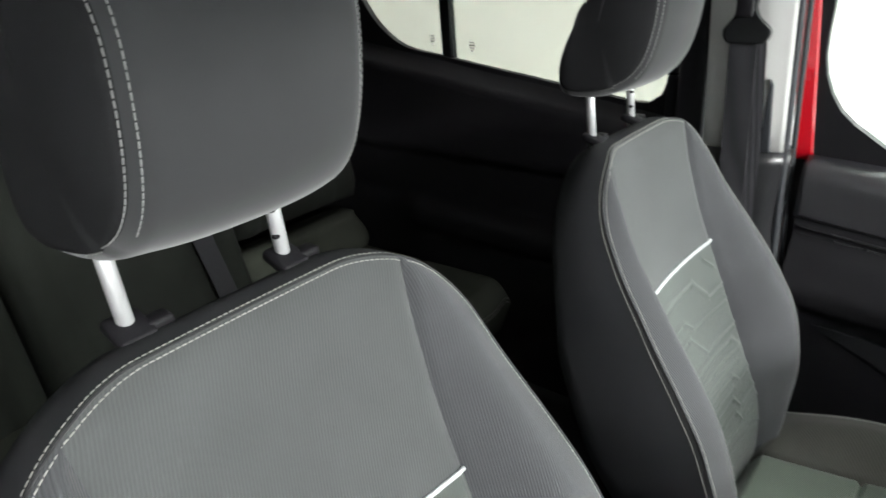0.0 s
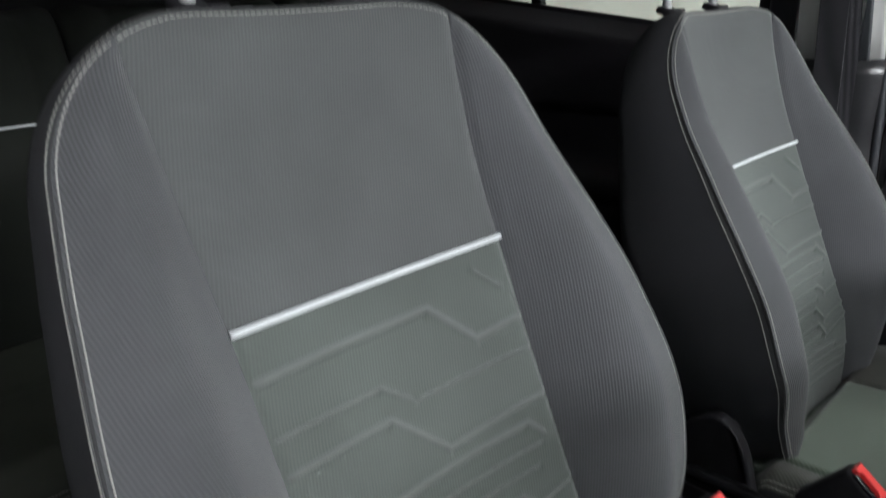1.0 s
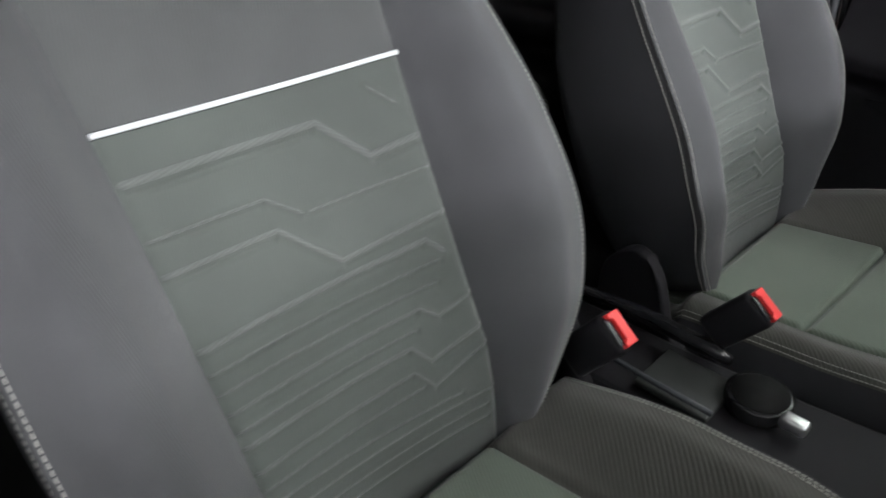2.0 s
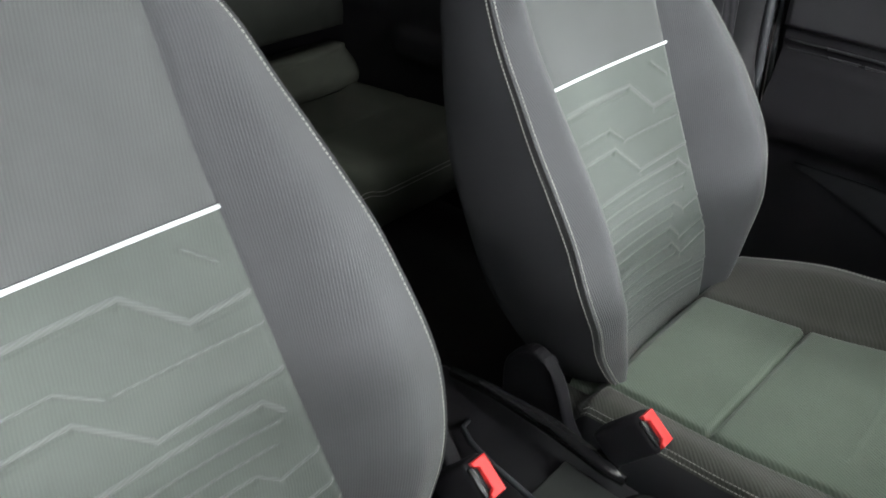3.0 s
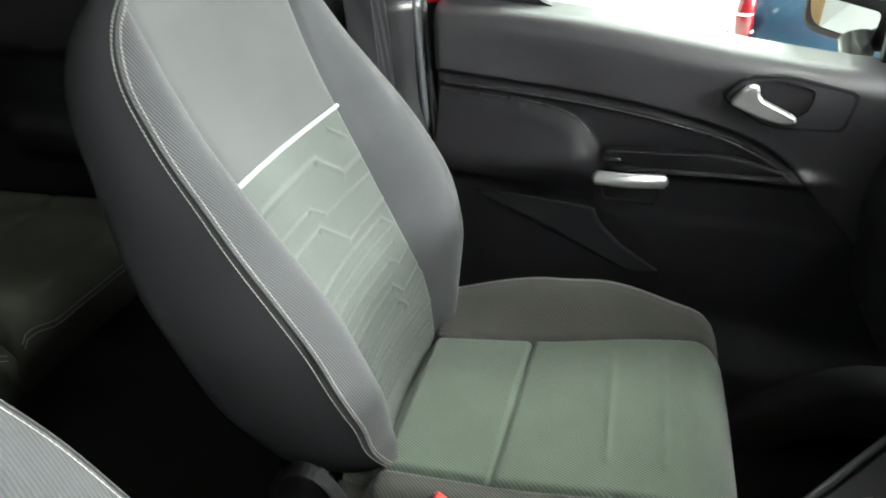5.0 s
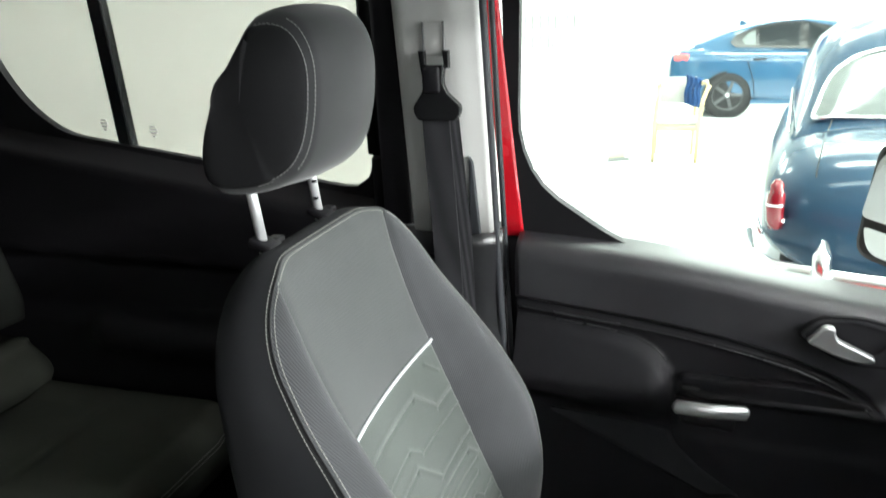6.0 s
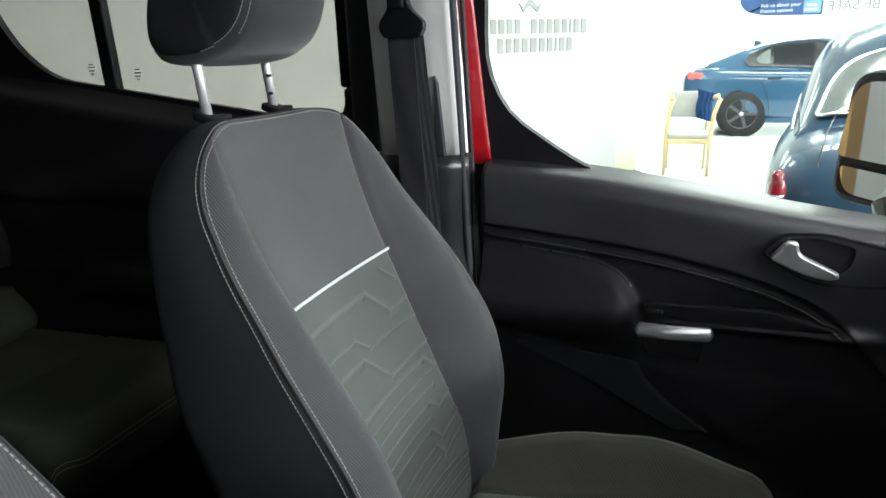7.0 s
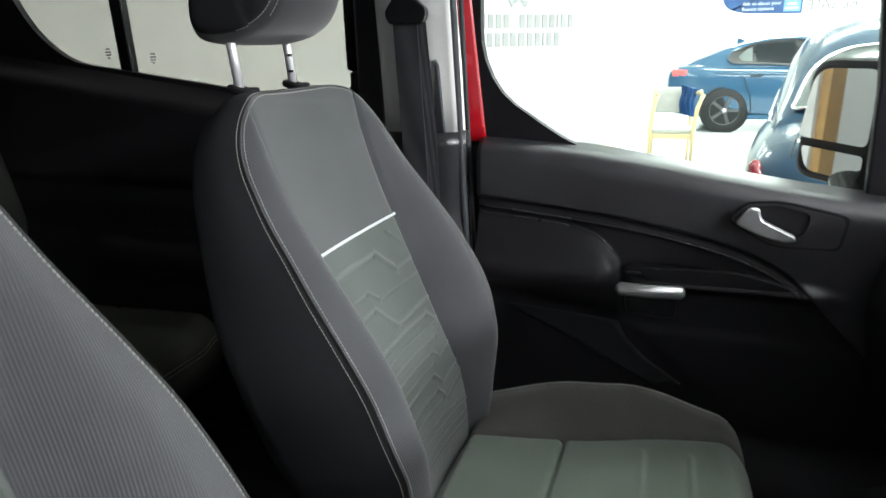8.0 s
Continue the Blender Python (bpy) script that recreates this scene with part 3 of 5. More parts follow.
def door_y(x, z):
    b = belt(x)
    v = 0.738
    # upper skin, a little proud of the panel below the crease, rounded outwards to the glass
    up = smooth01((z - crease(x)) / 0.008)
    fade = 1 - 0.8 * smooth01((x - 0.64) / 0.10)
    v -= 0.010 * (up * fade + 1 - fade)
    # a sill that slopes gently in from the glass, then a tight turn down
    r = min(1.0, max(0.0, (z - (b - 0.052)) / 0.052))
    v += 0.080 * curve_at([(0.0, 0.0), (0.22, 0.012), (0.42, 0.045), (0.57, 0.10), (0.69, 0.18), (0.78, 0.28), (0.86, 0.42), (1.0, 1.0)], r)
    # a fine rib under the crease
    v += 0.002 * math.exp(-(((z - crease(x) + 0.004) / 0.003) ** 2)) * (1 - up) * fade
    v -= 0.003 * fade * math.exp(-(((z - crease(x) + 0.015) / 0.005) ** 2))
    # padded arm rest, swelling towards the pull
    a = smooth01((pod(x) - z) / 0.03) * smooth01((z - low(x)) / 0.05)
    bulge = math.exp(-(((z - 0.995) / 0.06) ** 2))
    v -= a * (0.004 + 0.046 * bulge * smooth01((0.43 - x) / 0.09))
    v += 0.003 * math.exp(-(((z - pod(x)) / 0.003) ** 2)) * smooth01((0.36 - x) / 0.03)
    # slim shelf that runs on from the pull
    shelf = math.exp(-(((z - 0.982) / 0.010) ** 2)) * smooth01((x - 0.40) / 0.03) * smooth01((0.80 - x) / 0.10)
    v -= 0.022 * shelf
    # pocket at the foot of the door
    v -= 0.05 * smooth01((0.68 - z) / 0.12) * smooth01((x - 0.2) / 0.2)
    return v


dsub("lower_panel", sheet("lower_panel", lambda x, t: (x, door_y(x, 0.48 + (crease(x) - 0.48) * t), 0.48 + (crease(x) - 0.48) * t), lin(0.099, 1.02, 130), lin(0, 1, 120), flip=False), M_BLACK, "black moulded lower door panel with arm rest")
dsub("upper_panel", solid_sheet("upper_panel", lambda x, t: (x, door_y(x, crease(x) + (belt(x) - crease(x)) * t), crease(x) + (belt(x) - crease(x)) * t), lin(0.097, 1.02, 90), [1 - (1 - q) ** 1.6 for q in lin(0.0, 1, 64)], lambda p: (p[0], 0.812, p[2] - 0.002), False), M_UPPER, "soft charcoal upper door skin")
# fine raised beads added to draw highlights under the crease, round the arm rest
dsub("highlight_bead", tube("highlight_bead", [(x, door_y(x, crease(x) - 0.016) - 0.0012, crease(x) - 0.016) for x in lin(0.104, 0.70, 60)], 0.0021, 6), M_PILLAR, "satin black bead added for a highlight line")
dsub("highlight_bead", tube("highlight_bead", [(x, door_y(x, pod(x) - 0.004) - 0.0010, pod(x) - 0.004) for x in lin(0.104, 0.372, 40)], 0.0019, 6), M_PILLAR, "satin black bead added for a highlight line")
# window plate: the opening's rear foot is swept
WIN = round_poly([(0.098, 1.79), (0.091, 1.41), (0.141, 1.333), (0.246, 1.262), (0.31, 1.228), (0.62, 1.176), (0.98, 1.125), (0.98, 1.37), (0.58, 1.79)], [0.03, 0.06, 0.03, 0.03, 0.05, 0, 0.03, 0.03, 0.05])
dsub("window_frame", framed("window_frame", [(0.078, 1.15), (1.04, 1.06), (1.04, 1.40), (0.62, 1.84), (0.060, 1.86)], WIN, 0.785, 0.810), M_BLACK, "black window frame")
dsub("pane", prism("pane", round_poly([(0.09, 1.80), (0.09, 1.40), (0.24, 1.25), (0.31, 1.218), (0.99, 1.115), (0.99, 1.38), (0.59, 1.80)], [0.02] * 7), "y", 0.803, 0.807), M_GLASS, "clear window pane").visible_shadow = False
dsub("quarter_bar", prism("quarter_bar", [(0.803, 1.14), (0.855, 1.13), (0.84, 1.40), (0.80, 1.56), (0.772, 1.56), (0.795, 1.35)], "y", 0.790, 0.812, 0.004), M_BLACK, "black bar of the quarter light")
dsub("outer_skin", prism("outer_skin", [(0.08, 0.4), (1.05, 0.4), (1.05, 1.07), (0.08, 1.15)], "y", 0.868, 0.885), M_RED, "red painted outer skin")
dsub("pull_bar", tube("pull_bar", [(0.389, 0.667, 0.990), (0.392, 0.663, 0.990), (0.445, 0.663, 0.989), (0.503, 0.672, 0.988), (0.507, 0.676, 0.988)], [0.008, 0.0125, 0.0125, 0.0125, 0.008], 12, flat=0.6), M_SATIN, "silver pull bar")
dsub("window_switch", box("window_switch", (0.03, 0.016, 0.008), (0.415, 0.690, 1.016), 0.003), M_GLOSS)
dsub("switch_plate", prism("switch_plate", round_poly([(0.396, 1.003), (0.402, 1.018), (0.60, 1.020), (0.70, 0.996), (0.705, 0.988), (0.51, 0.974)], [0.006, 0.008, 0.03, 0.006, 0.003, 0.02]), "y", 0.722, 0.742, 0.004), M_BLACK, "black switch plate")
CUP_OUT = round_poly([(0.392, 0.972), (0.506, 0.968), (0.500, 0.905), (0.402, 0.912)], [0.004, 0.006, 0.012, 0.012])
CUP_IN = round_poly([(0.397, 0.968), (0.501, 0.964), (0.496, 0.910), (0.406, 0.916)], [0.004, 0.006, 0.010, 0.010])
dsub("pull_recess", framed("pull_recess", CUP_OUT, CUP_IN, 0.728, 0.742), M_BLACK, "black recess below the pull")
facet_top = [(0.165, 0.909), (0.28, 0.903), (0.39, 0.893), (0.405, 0.86), (0.45, 0.815), (0.52, 0.768)]


def facet(k, t):
    x0, z0 = 0.165 + (0.466 - 0.165) * k, 0.905 + (0.758 - 0.905) * k
    q = k * (len(facet_top) - 1)
    i = min(len(facet_top) - 2, int(q))
    x1 = facet_top[i][0] + (facet_top[i + 1][0] - facet_top[i][0]) * (q - i)
    z1 = facet_top[i][1] + (facet_top[i + 1][1] - facet_top[i][1]) * (q - i)
    x, z = x0 + (x1 - x0) * t, z0 + (z1 - z0) * t
    return (x, door_y(x, z) - 0.004, z)


dsub("cloth_facet", solid_sheet("cloth_facet", facet, lin(0, 1, 30), lin(0, 1, 8), lambda p: (p[0], p[1] + 0.01, p[2]), False), M_DOORCLOTH, "dark grey cloth facet")
# handle bezel and lever
HB = round_poly([(0.569, 1.120), (0.602, 1.154), (0.66, 1.158), (0.769, 1.134), (0.760, 1.071), (0.649, 1.070)], [0.015, 0.015, 0.02, 0.012, 0.012, 0.03])
HR = round_poly([(0.574, 1.1195), (0.604, 1.150), (0.659, 1.153), (0.7635, 1.130), (0.755, 1.0755), (0.650, 1.0745)], [0.014, 0.014, 0.02, 0.012, 0.012, 0.03])
HI = round_poly([(0.580, 1.118), (0.607, 1.146), (0.655, 1.149), (0.708, 1.136), (0.703, 1.098), (0.655, 1.083)], [0.012, 0.012, 0.012, 0.012, 0.02, 0.02])
dsub("handle_bezel", framed("handle_bezel", HB, HR, 0.7245, 0.735), M_BLACK, "black door handle bezel")
dsub("handle_plate", framed("handle_plate", HR, HI, 0.7230, 0.735), M_UPPER)
dsub("handle_cup", prism("handle_cup", HI, "y", 0.7258, 0.74), M_BLACK)
dsub("handle_lever", prism("handle_lever", round_poly([(0.583, 1.117), (0.606, 1.148), (0.622, 1.147), (0.624, 1.128), (0.683, 1.100), (0.684, 1.091), (0.668, 1.087), (0.632, 1.094)], [0.008, 0.008, 0.006, 0.012, 0.004, 0.003, 0.006, 0.02]), "y", 0.698, 0.714, 0.004), M_SATIN, "silver door handle lever")

# ---- door mirror outside ----
mirror = thing("door_mirror", "black door mirror with upper and lower glass", "mirror", (0.82, 0.98, 1.16))
MO = Matrix.Translation(-mirror.location)


def msub(name, me, mat, label="", parent=mirror):
    me.transform(MO)
    return part(name, me, mat, parent, label)


def plate(name, poly, t0, t1, bevel=0.0):
    """A plate in the mirror's own plane, which faces back and inwards."""
    me = prism(name, poly, "y", t0, t1, bevel)
    me.transform(Matrix.Translation((0.782, 1.0, 0)) @ pose(0, 0, 0, 0, 0, -58.2))
    return me


SHELL = round_poly([(-0.106, 1.140), (0.106, 1.136), (0.110, 1.392), (-0.084, 1.394)], [0.05, 0.03, 0.03, 0.05])
UP_G = round_poly([(-0.088, 1.230), (0.088, 1.226), (0.092, 1.374), (-0.064, 1.374)], [0.016, 0.016, 0.024, 0.045])
LOW_G = round_poly([(-0.062, 1.160), (0.080, 1.156), (0.084, 1.208), (-0.078, 1.212)], [0.03, 0.02, 0.012, 0.012])
msub("shell", plate("shell", SHELL, 0.004, 0.10, 0.015), M_BLACK, "black mirror shell")
msub("upper_glass", plate("upper_glass", UP_G, -0.002, 0.002), M_MIRROR, "upper mirror glass")
msub("lower_glass", plate("lower_glass", LOW_G, -0.002, 0.002), M_MIRROR, "lower wide-angle mirror glass")
msub("arm", tube("arm", [(0.80, 0.95, 1.165), (0.81, 0.90, 1.10), (0.82, 0.865, 1.06)], 0.026, 10), M_GLOSS)

# ---- front seats ----
RECLINE = radians(23)
BACK0 = Vector((0.157, 0, 0.78))
UPV, FWD = Vector((-math.sin(RECLINE), 0, math.cos(RECLINE))), Vector((math.cos(RECLINE), 0, math.sin(RECLINE)))
TOP, STRIP = 0.644, 0.402
W_OUT = [(-0.06, 0.148), (0.0, 0.193), (0.08, 0.234), (0.2, 0.257), (0.32, 0.254), (0.44, 0.238), (0.56, 0.216), (0.665, 0.200)]
W_IN = [(-0.06, 0.135), (0.2, 0.138), (0.402, 0.142), (0.55, 0.149), (0.665, 0.158)]
RIM = [(-0.06, -0.016), (0.03, 0.024), (0.12, 0.062), (0.22, 0.074), (0.3, 0.066), (0.4, 0.047), (0.5, 0.027), (0.58, 0.021), (0.65, 0.024)]
INS = [(-0.06, -0.048), (0.0, -0.024), (0.06, -0.006), (0.1, 0.0), (0.45, 0.0), (0.55, 0.006), (0.65, 0.022)]
REAR = [(-0.06, -0.12), (0.2, -0.13), (0.35, -0.125), (0.435, -0.108), (0.53, -0.084), (0.6, -0.068), (0.65, -0.06)]
CORNER = 0.116


def half_width(s):
    w = curve_at(W_OUT, s)
    k = s - (TOP - CORNER)
    if k > 0:
        w = w - CORNER + math.sqrt(max(0.0, CORNER * CORNER - k * k))
    return w


# chevron lines of the lower insert: places across and below the piping, and the band's width
RELIEF = [
    ([(-0.14, -0.039), (0.037, -0.039), (0.079, -0.083), (0.14, -0.080)], 0.0085),
    ([(-0.14, -0.084), (-0.034, -0.086), (-0.004, -0.110)], 0.0035),
    ([(0.0, -0.110), (0.14, -0.112)], 0.0025),
    ([(-0.14, -0.113), (-0.033, -0.115), (0.015, -0.164), (0.14, -0.160)], 0.006),
    ([(-0.14, -0.178), (0.104, -0.180), (0.121, -0.200)], 0.007),
    ([(-0.14, -0.199), (0.112, -0.204)], 0.003),
    ([(-0.14, -0.217), (0.10, -0.224)], 0.003),
    ([(-0.14, -0.253), (0.062, -0.260)], 0.003),
    ([(-0.14, -0.310), (0.048, -0.319)], 0.003),
    ([(-0.14, -0.343), (0.14, -0.366)], 0.003),
    ([(-0.14, -0.361), (0.12, -0.382)], 0.003),
    ([(-0.14, -0.236), (0.072, -0.242), (0.09, -0.258), (0.14, -0.250)], 0.004),
    ([(-0.14, -0.268), (0.05, -0.275), (0.066, -0.298), (0.14, -0.288)], 0.005),
    ([(-0.14, -0.293), (0.044, -0.300), (0.062, -0.325), (0.14, -0.308)], 0.004),
    ([(-0.14, -0.325), (0.09, -0.350)], 0.003),
    ([(-0.14, -0.378), (0.12, -0.398)], 0.004),
    ([(0.097, -0.021), (0.122, -0.045)], 0.003),
]


def relief(y, s):
    """Raised bands with a fold under each level stretch."""
    h = 0.0
    q = s - STRIP
    fade = smooth01((0.141 - abs(y)) / 0.012)
    for line, w in RELIEF:
        d, under, flat = 9.0, 0.0, 1.0
        for (a, b), (c, e) in zip(line, line[1:]):
            t = max(0.0, min(1.0, ((y - a) * (c - a) + (q - b) * (e - b)) / ((c - a) ** 2 + (e - b) ** 2)))
            dy, dq = y - a - t * (c - a), q - b - t * (e - b)
            if math.hypot(dy, dq) < d:
                d, under, flat = math.hypot(dy, dq), dq, 1.0 if abs(e - b) < 0.3 * abs(c - a) and abs(dy) < 0.004 else 0.0
        if d < 0.02:
            h += 0.0018 * math.exp(-((d / (0.4 * w + 0.002)) ** 2)) * fade
            if under < 0:
                h -= 0.0022 * min(1.0, w / 0.005) * flat * math.exp(-(((d - 0.5 * w - 0.003) / 0.003) ** 2)) * fade
    return h


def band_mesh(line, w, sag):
    """A narrow strip on the insert along one chevron line, paler for light on the ridge."""
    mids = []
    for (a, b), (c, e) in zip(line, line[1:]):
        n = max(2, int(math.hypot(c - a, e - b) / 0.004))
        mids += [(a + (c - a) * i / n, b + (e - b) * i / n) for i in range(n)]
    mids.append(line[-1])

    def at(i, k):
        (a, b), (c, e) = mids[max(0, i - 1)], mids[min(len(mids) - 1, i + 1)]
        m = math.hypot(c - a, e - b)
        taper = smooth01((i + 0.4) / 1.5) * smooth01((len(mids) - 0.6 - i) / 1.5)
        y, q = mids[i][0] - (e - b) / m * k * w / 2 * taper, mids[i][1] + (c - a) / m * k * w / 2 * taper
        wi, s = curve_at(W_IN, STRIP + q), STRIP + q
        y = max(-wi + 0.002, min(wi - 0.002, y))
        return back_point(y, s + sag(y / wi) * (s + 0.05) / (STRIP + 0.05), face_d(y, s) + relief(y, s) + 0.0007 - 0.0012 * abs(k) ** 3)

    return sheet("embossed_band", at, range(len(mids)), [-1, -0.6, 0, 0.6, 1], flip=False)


def face_d(y, s):
    """Depth of the front face over the back's plane."""
    wi, wo = curve_at(W_IN, s), half_width(s)
    ay = abs(y)
    d = curve_at(INS, s)
    if ay <= wi:
        d += 0.014 * (ay / wi) ** 2 - 0.006
        d -= (0.005 if y > 0 else 0.003) * math.exp(-(((wi - ay) / 0.005) ** 2))
    else:
        t = min(1.0, (ay - wi) / max(0.004, wo - wi))
        d += 0.008
        d += (curve_at(RIM, s) - d) * math.sin(min(1.0, t * 1.45) * math.pi / 2) ** (1.1 + 0.9 * smooth01((s - 0.25) / 0.25)) + (0.010 if y > 0 else 0.016) * math.sin(math.pi * t) * min(1.0, (wo - wi) / 0.06)
        d -= (0.005 if y > 0 else 0.003) * math.exp(-(((ay - wi) / 0.005) ** 2)) * min(1.0, (wo - wi) / 0.03)
    if s > TOP - 0.03:
        d -= 0.010 * ((s - TOP + 0.03) / 0.03) ** 2
    return d


def back_point(y, s, d):
    return BACK0 + UPV * s + FWD * d + Vector((0, y, 0))


def rear_depth(s):
    return curve_at(REAR, s)


def heights(first, n):
    """Heights up the back, set closer where the shoulder turns in."""
    turn = [TOP - CORNER + (CORNER - 0.0002) * math.sin(math.pi / 2 * i / 23) for i in range(24)]
    return lin(first, TOP - CORNER, n)[:-1] + turn


def outline(n=70, dip=0.0, inset=0.0):
    """The face's rim from the foot on one side over the top to the other foot."""
    pts = []
    for s in heights(-0.03, n):
        pts.append((-(half_width(s) - inset), s - (inset if s > TOP - 0.02 else 0)))
    w = half_width(TOP - 0.0002) - inset
    for y in lin(-w, w, 26)[1:-1]:
        pts.append((y, TOP - inset))
    for s in reversed(heights(-0.03, n)):
        pts.append((half_width(s) - inset, s - (inset if s > TOP - 0.02 else 0)))
    return pts


def front_seat(yc, dx, dz, inner, label, rest=(0.0, 0.0)):
    """A complete front seat at the lateral place yc; dx and dz are its rail and height settings, inner the side of the tunnel."""
    seat = thing("front_seat", label, "car seat", (0.3 + dx, yc, CAR_FLOOR), "front seats")
    off = Matrix.Translation((-0.3, 0, dz - CAR_FLOOR))

    def sub(name, me, mat, lab="", parent=seat):
        me.transform(off)
        return part(name, me, mat, parent, lab)

    def rest_sub(name, me, mat, lab="", parent=seat):
        me.transform(Matrix.Translation((rest[0] - 0.3, 0, dz + rest[1] - CAR_FLOOR)))
        return part(name, me, mat, parent, lab)

    P = lambda y, s: back_point(y, s, face_d(y, s))
    sag = lambda k: 0.001 * (1 - k)
    up_s = heights(STRIP + 0.003, 24)
    sub("backrest_upper_insert", sheet("backrest_upper_insert", lambda s, k: P(k * min(curve_at(W_IN, s), half_width(s) - 0.002), s + sag(k) * (TOP - s) / (TOP - STRIP)), up_s, lin(-1, 1, 48)), M_INSERT, "grey ribbed cloth upper insert")
    low_s = lin(-0.05, STRIP - 0.003, 320)
    sub("backrest_lower_insert", sheet("backrest_lower_insert", lambda s, k: back_point(k * curve_at(W_IN, s), s + sag(k) * (s + 0.05) / (STRIP + 0.05), face_d(k * curve_at(W_IN, s), s) + relief(k * curve_at(W_IN, s), s)), low_s, lin(-1, 1, 130)), M_RELIEF, "grey cloth insert with embossed chevron lines, greened for the light")
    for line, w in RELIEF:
        sub("embossed_band", band_mesh(line, w, sag), M_BAND, "chevron band, paler for light on its ridge")
    wi = curve_at(W_IN, STRIP)
    sub("piping", tube("piping", [back_point(y, STRIP + sag(y / wi), face_d(y * 0.97, STRIP) + 0.0015) for y in lin(-wi, wi, 40)], 0.0026, 8), M_PIPING, "pale grey horizontal piping")
    for sg in (-1, 1):
        ss = heights(-0.05, 80)

        def bol(s, t, sg=sg):
            a, b = min(curve_at(W_IN, s), half_width(s) - 0.002), half_width(s)
            return P(sg * (a + (b - a) * t), s)

        sub("side_bolster", sheet("side_bolster", bol, ss, lin(0, 1, 26), flip=sg < 0), M_BOLSTER, "ribbed mid-grey cloth bolster")
    rim = outline()

    def wrap(k, t):
        y, s = rim[k]
        d0, d1 = face_d(y, s), rear_depth(s)
        topq = smooth01((s - (TOP - 0.10)) / 0.10)
        q = (0.008 + 0.004 * topq) * math.sin(math.pi * min(1, t * 1.05)) - 0.02 * max(0.0, (t - 0.85) / 0.15) ** 2
        topness = smooth01((s - (TOP - CORNER)) / CORNER)
        n_y = math.copysign(1 - topness * (1 - min(1.0, abs(y) / 0.205) ** 6), y)
        return back_point(y + q * n_y, s + q * topness, d0 + (d1 - d0) * t)

    sub("side_panel", sheet("side_panel", wrap, range(len(rim)), [0.05 + 0.95 * q for q in lin(0, 1, 14)], flip=True), M_SIDE, "charcoal cloth side and top panel")
    sub("seam_band", sheet("seam_band", wrap, range(len(rim)), [0.0, 0.025, 0.05], flip=True), M_HEAD, "charcoal cloth band between the stitch rows")
    sub("rear_panel", sheet("rear_panel", lambda s, k: back_point(k * (half_width(s) - 0.018), s - 0.018 * smooth01((s - 0.6) / 0.06), rear_depth(s) - 0.004 * (1 - k * k)), lin(-0.03, TOP - 0.0005, 40), lin(-1, 1, 16), flip=True), M_BLACK, "black moulded rear panel")
    # twin stitch lines along the rim, and the cord between them
    line_a, line_b, cord = [], [], []
    for y, s in outline(inset=0.0):
        sc = 1 - 0.004 / max(0.12, abs(y)) if abs(y) > 0.05 else 1
        yy, s2 = y * sc, s - 0.004 * smooth01((s - 0.6) / 0.04)
        line_a.append(back_point(yy, s2, face_d(yy, s2) + 0.0004))
    for k in range(len(rim)):
        line_b.append(wrap(k, 0.048))
        cord.append(wrap(k, 0.0))
    mid = back_point(0, 0.33, -0.10)
    normal = lambda p: (Vector(p) - Vector((mid[0] - 0.25 * (p[2] - mid[2]), mid[1], p[2] * 0.6 + mid[2] * 0.4)))
    sub("stitching", stitches("stitching", [line_a], normal), M_THREAD, "pale stitching")
    sub("stitching", stitches("stitching", [line_b], normal), M_THREAD, "pale stitching")
    sub("seam_cord", tube("seam_cord", cord, 0.0014, 6), M_HEAD)
    # head restraint
    prof = round_poly([(-0.12, 1.440), (-0.050, 1.466), (-0.029, 1.53), (-0.021, 1.60), (-0.036, 1.654), (-0.098, 1.658), (-0.130, 1.60), (-0.162, 1.545), (-0.181, 1.49), (-0.182, 1.443)], [0.03, 0.034, 0.03, 0.024, 0.026, 0.03, 0.03, 0.03, 0.024, 0.012])
    centre_x, centre_z = -0.115, 1.555
    prof = [tuple(p) for p, _ in resample([(x, z, 0) for x, z in prof + prof[:1]], 0.0085)]
    prof = [(p[0], p[1]) for p in prof]
    for _ in range(3):
        prof = [((prof[i - 1][0] + prof[i][0] + prof[(i + 1) % len(prof)][0]) / 3, (prof[i - 1][1] + prof[i][1] + prof[(i + 1) % len(prof)][1]) / 3) for i in range(len(prof))]

    def rest_w(x):
        return 0.088 + 0.12 * (-0.04 - x)

    def band(k, t):
        x, z = prof[k]
        r = max(0.0, (abs(t) - 0.86) / 0.14) ** 2
        bow = 0.010 * (1 - t * t) if x > -0.09 else 0.006 * (1 - t * t)
        f = 1 - 0.07 * r
        lift = 0.006 * abs(t) ** 3.5 * min(1.0, max(0.0, (1.54 - z) / 0.06)) - 0.010 * abs(t) ** 4 * min(1.0, max(0.0, (z - 1.58) / 0.05))
        return Vector((centre_x + (x - centre_x) * f + (bow - 0.006 if x > -0.09 else -bow), t * rest_w(x), centre_z + (z - centre_z) * f + lift + (0.004 * (1 - t * t) if z > 1.6 else 0)))

    def cap(k, q, sg):
        e = band(k, sg)
        f = 1 - q
        ux, uz = e[0] - centre_x, e[2] - centre_z
        far = math.hypot(ux, uz)
        even = smooth01((1 - f) / 0.75)
        g = f * (1 - even + even * 0.078 / far)
        return Vector((centre_x + ux * g, e[1] * (1 - even) + even * sg * 0.094 + sg * 0.012 * math.sqrt(max(0.0, 1 - f**4)), centre_z + uz * g))

    nprof = range(len(prof))
    centre = rest_sub("headrest", sheet("headrest", band, nprof, lin(-1, 1, 40), closed=True), M_HEAD, "dark grey cloth head restraint")
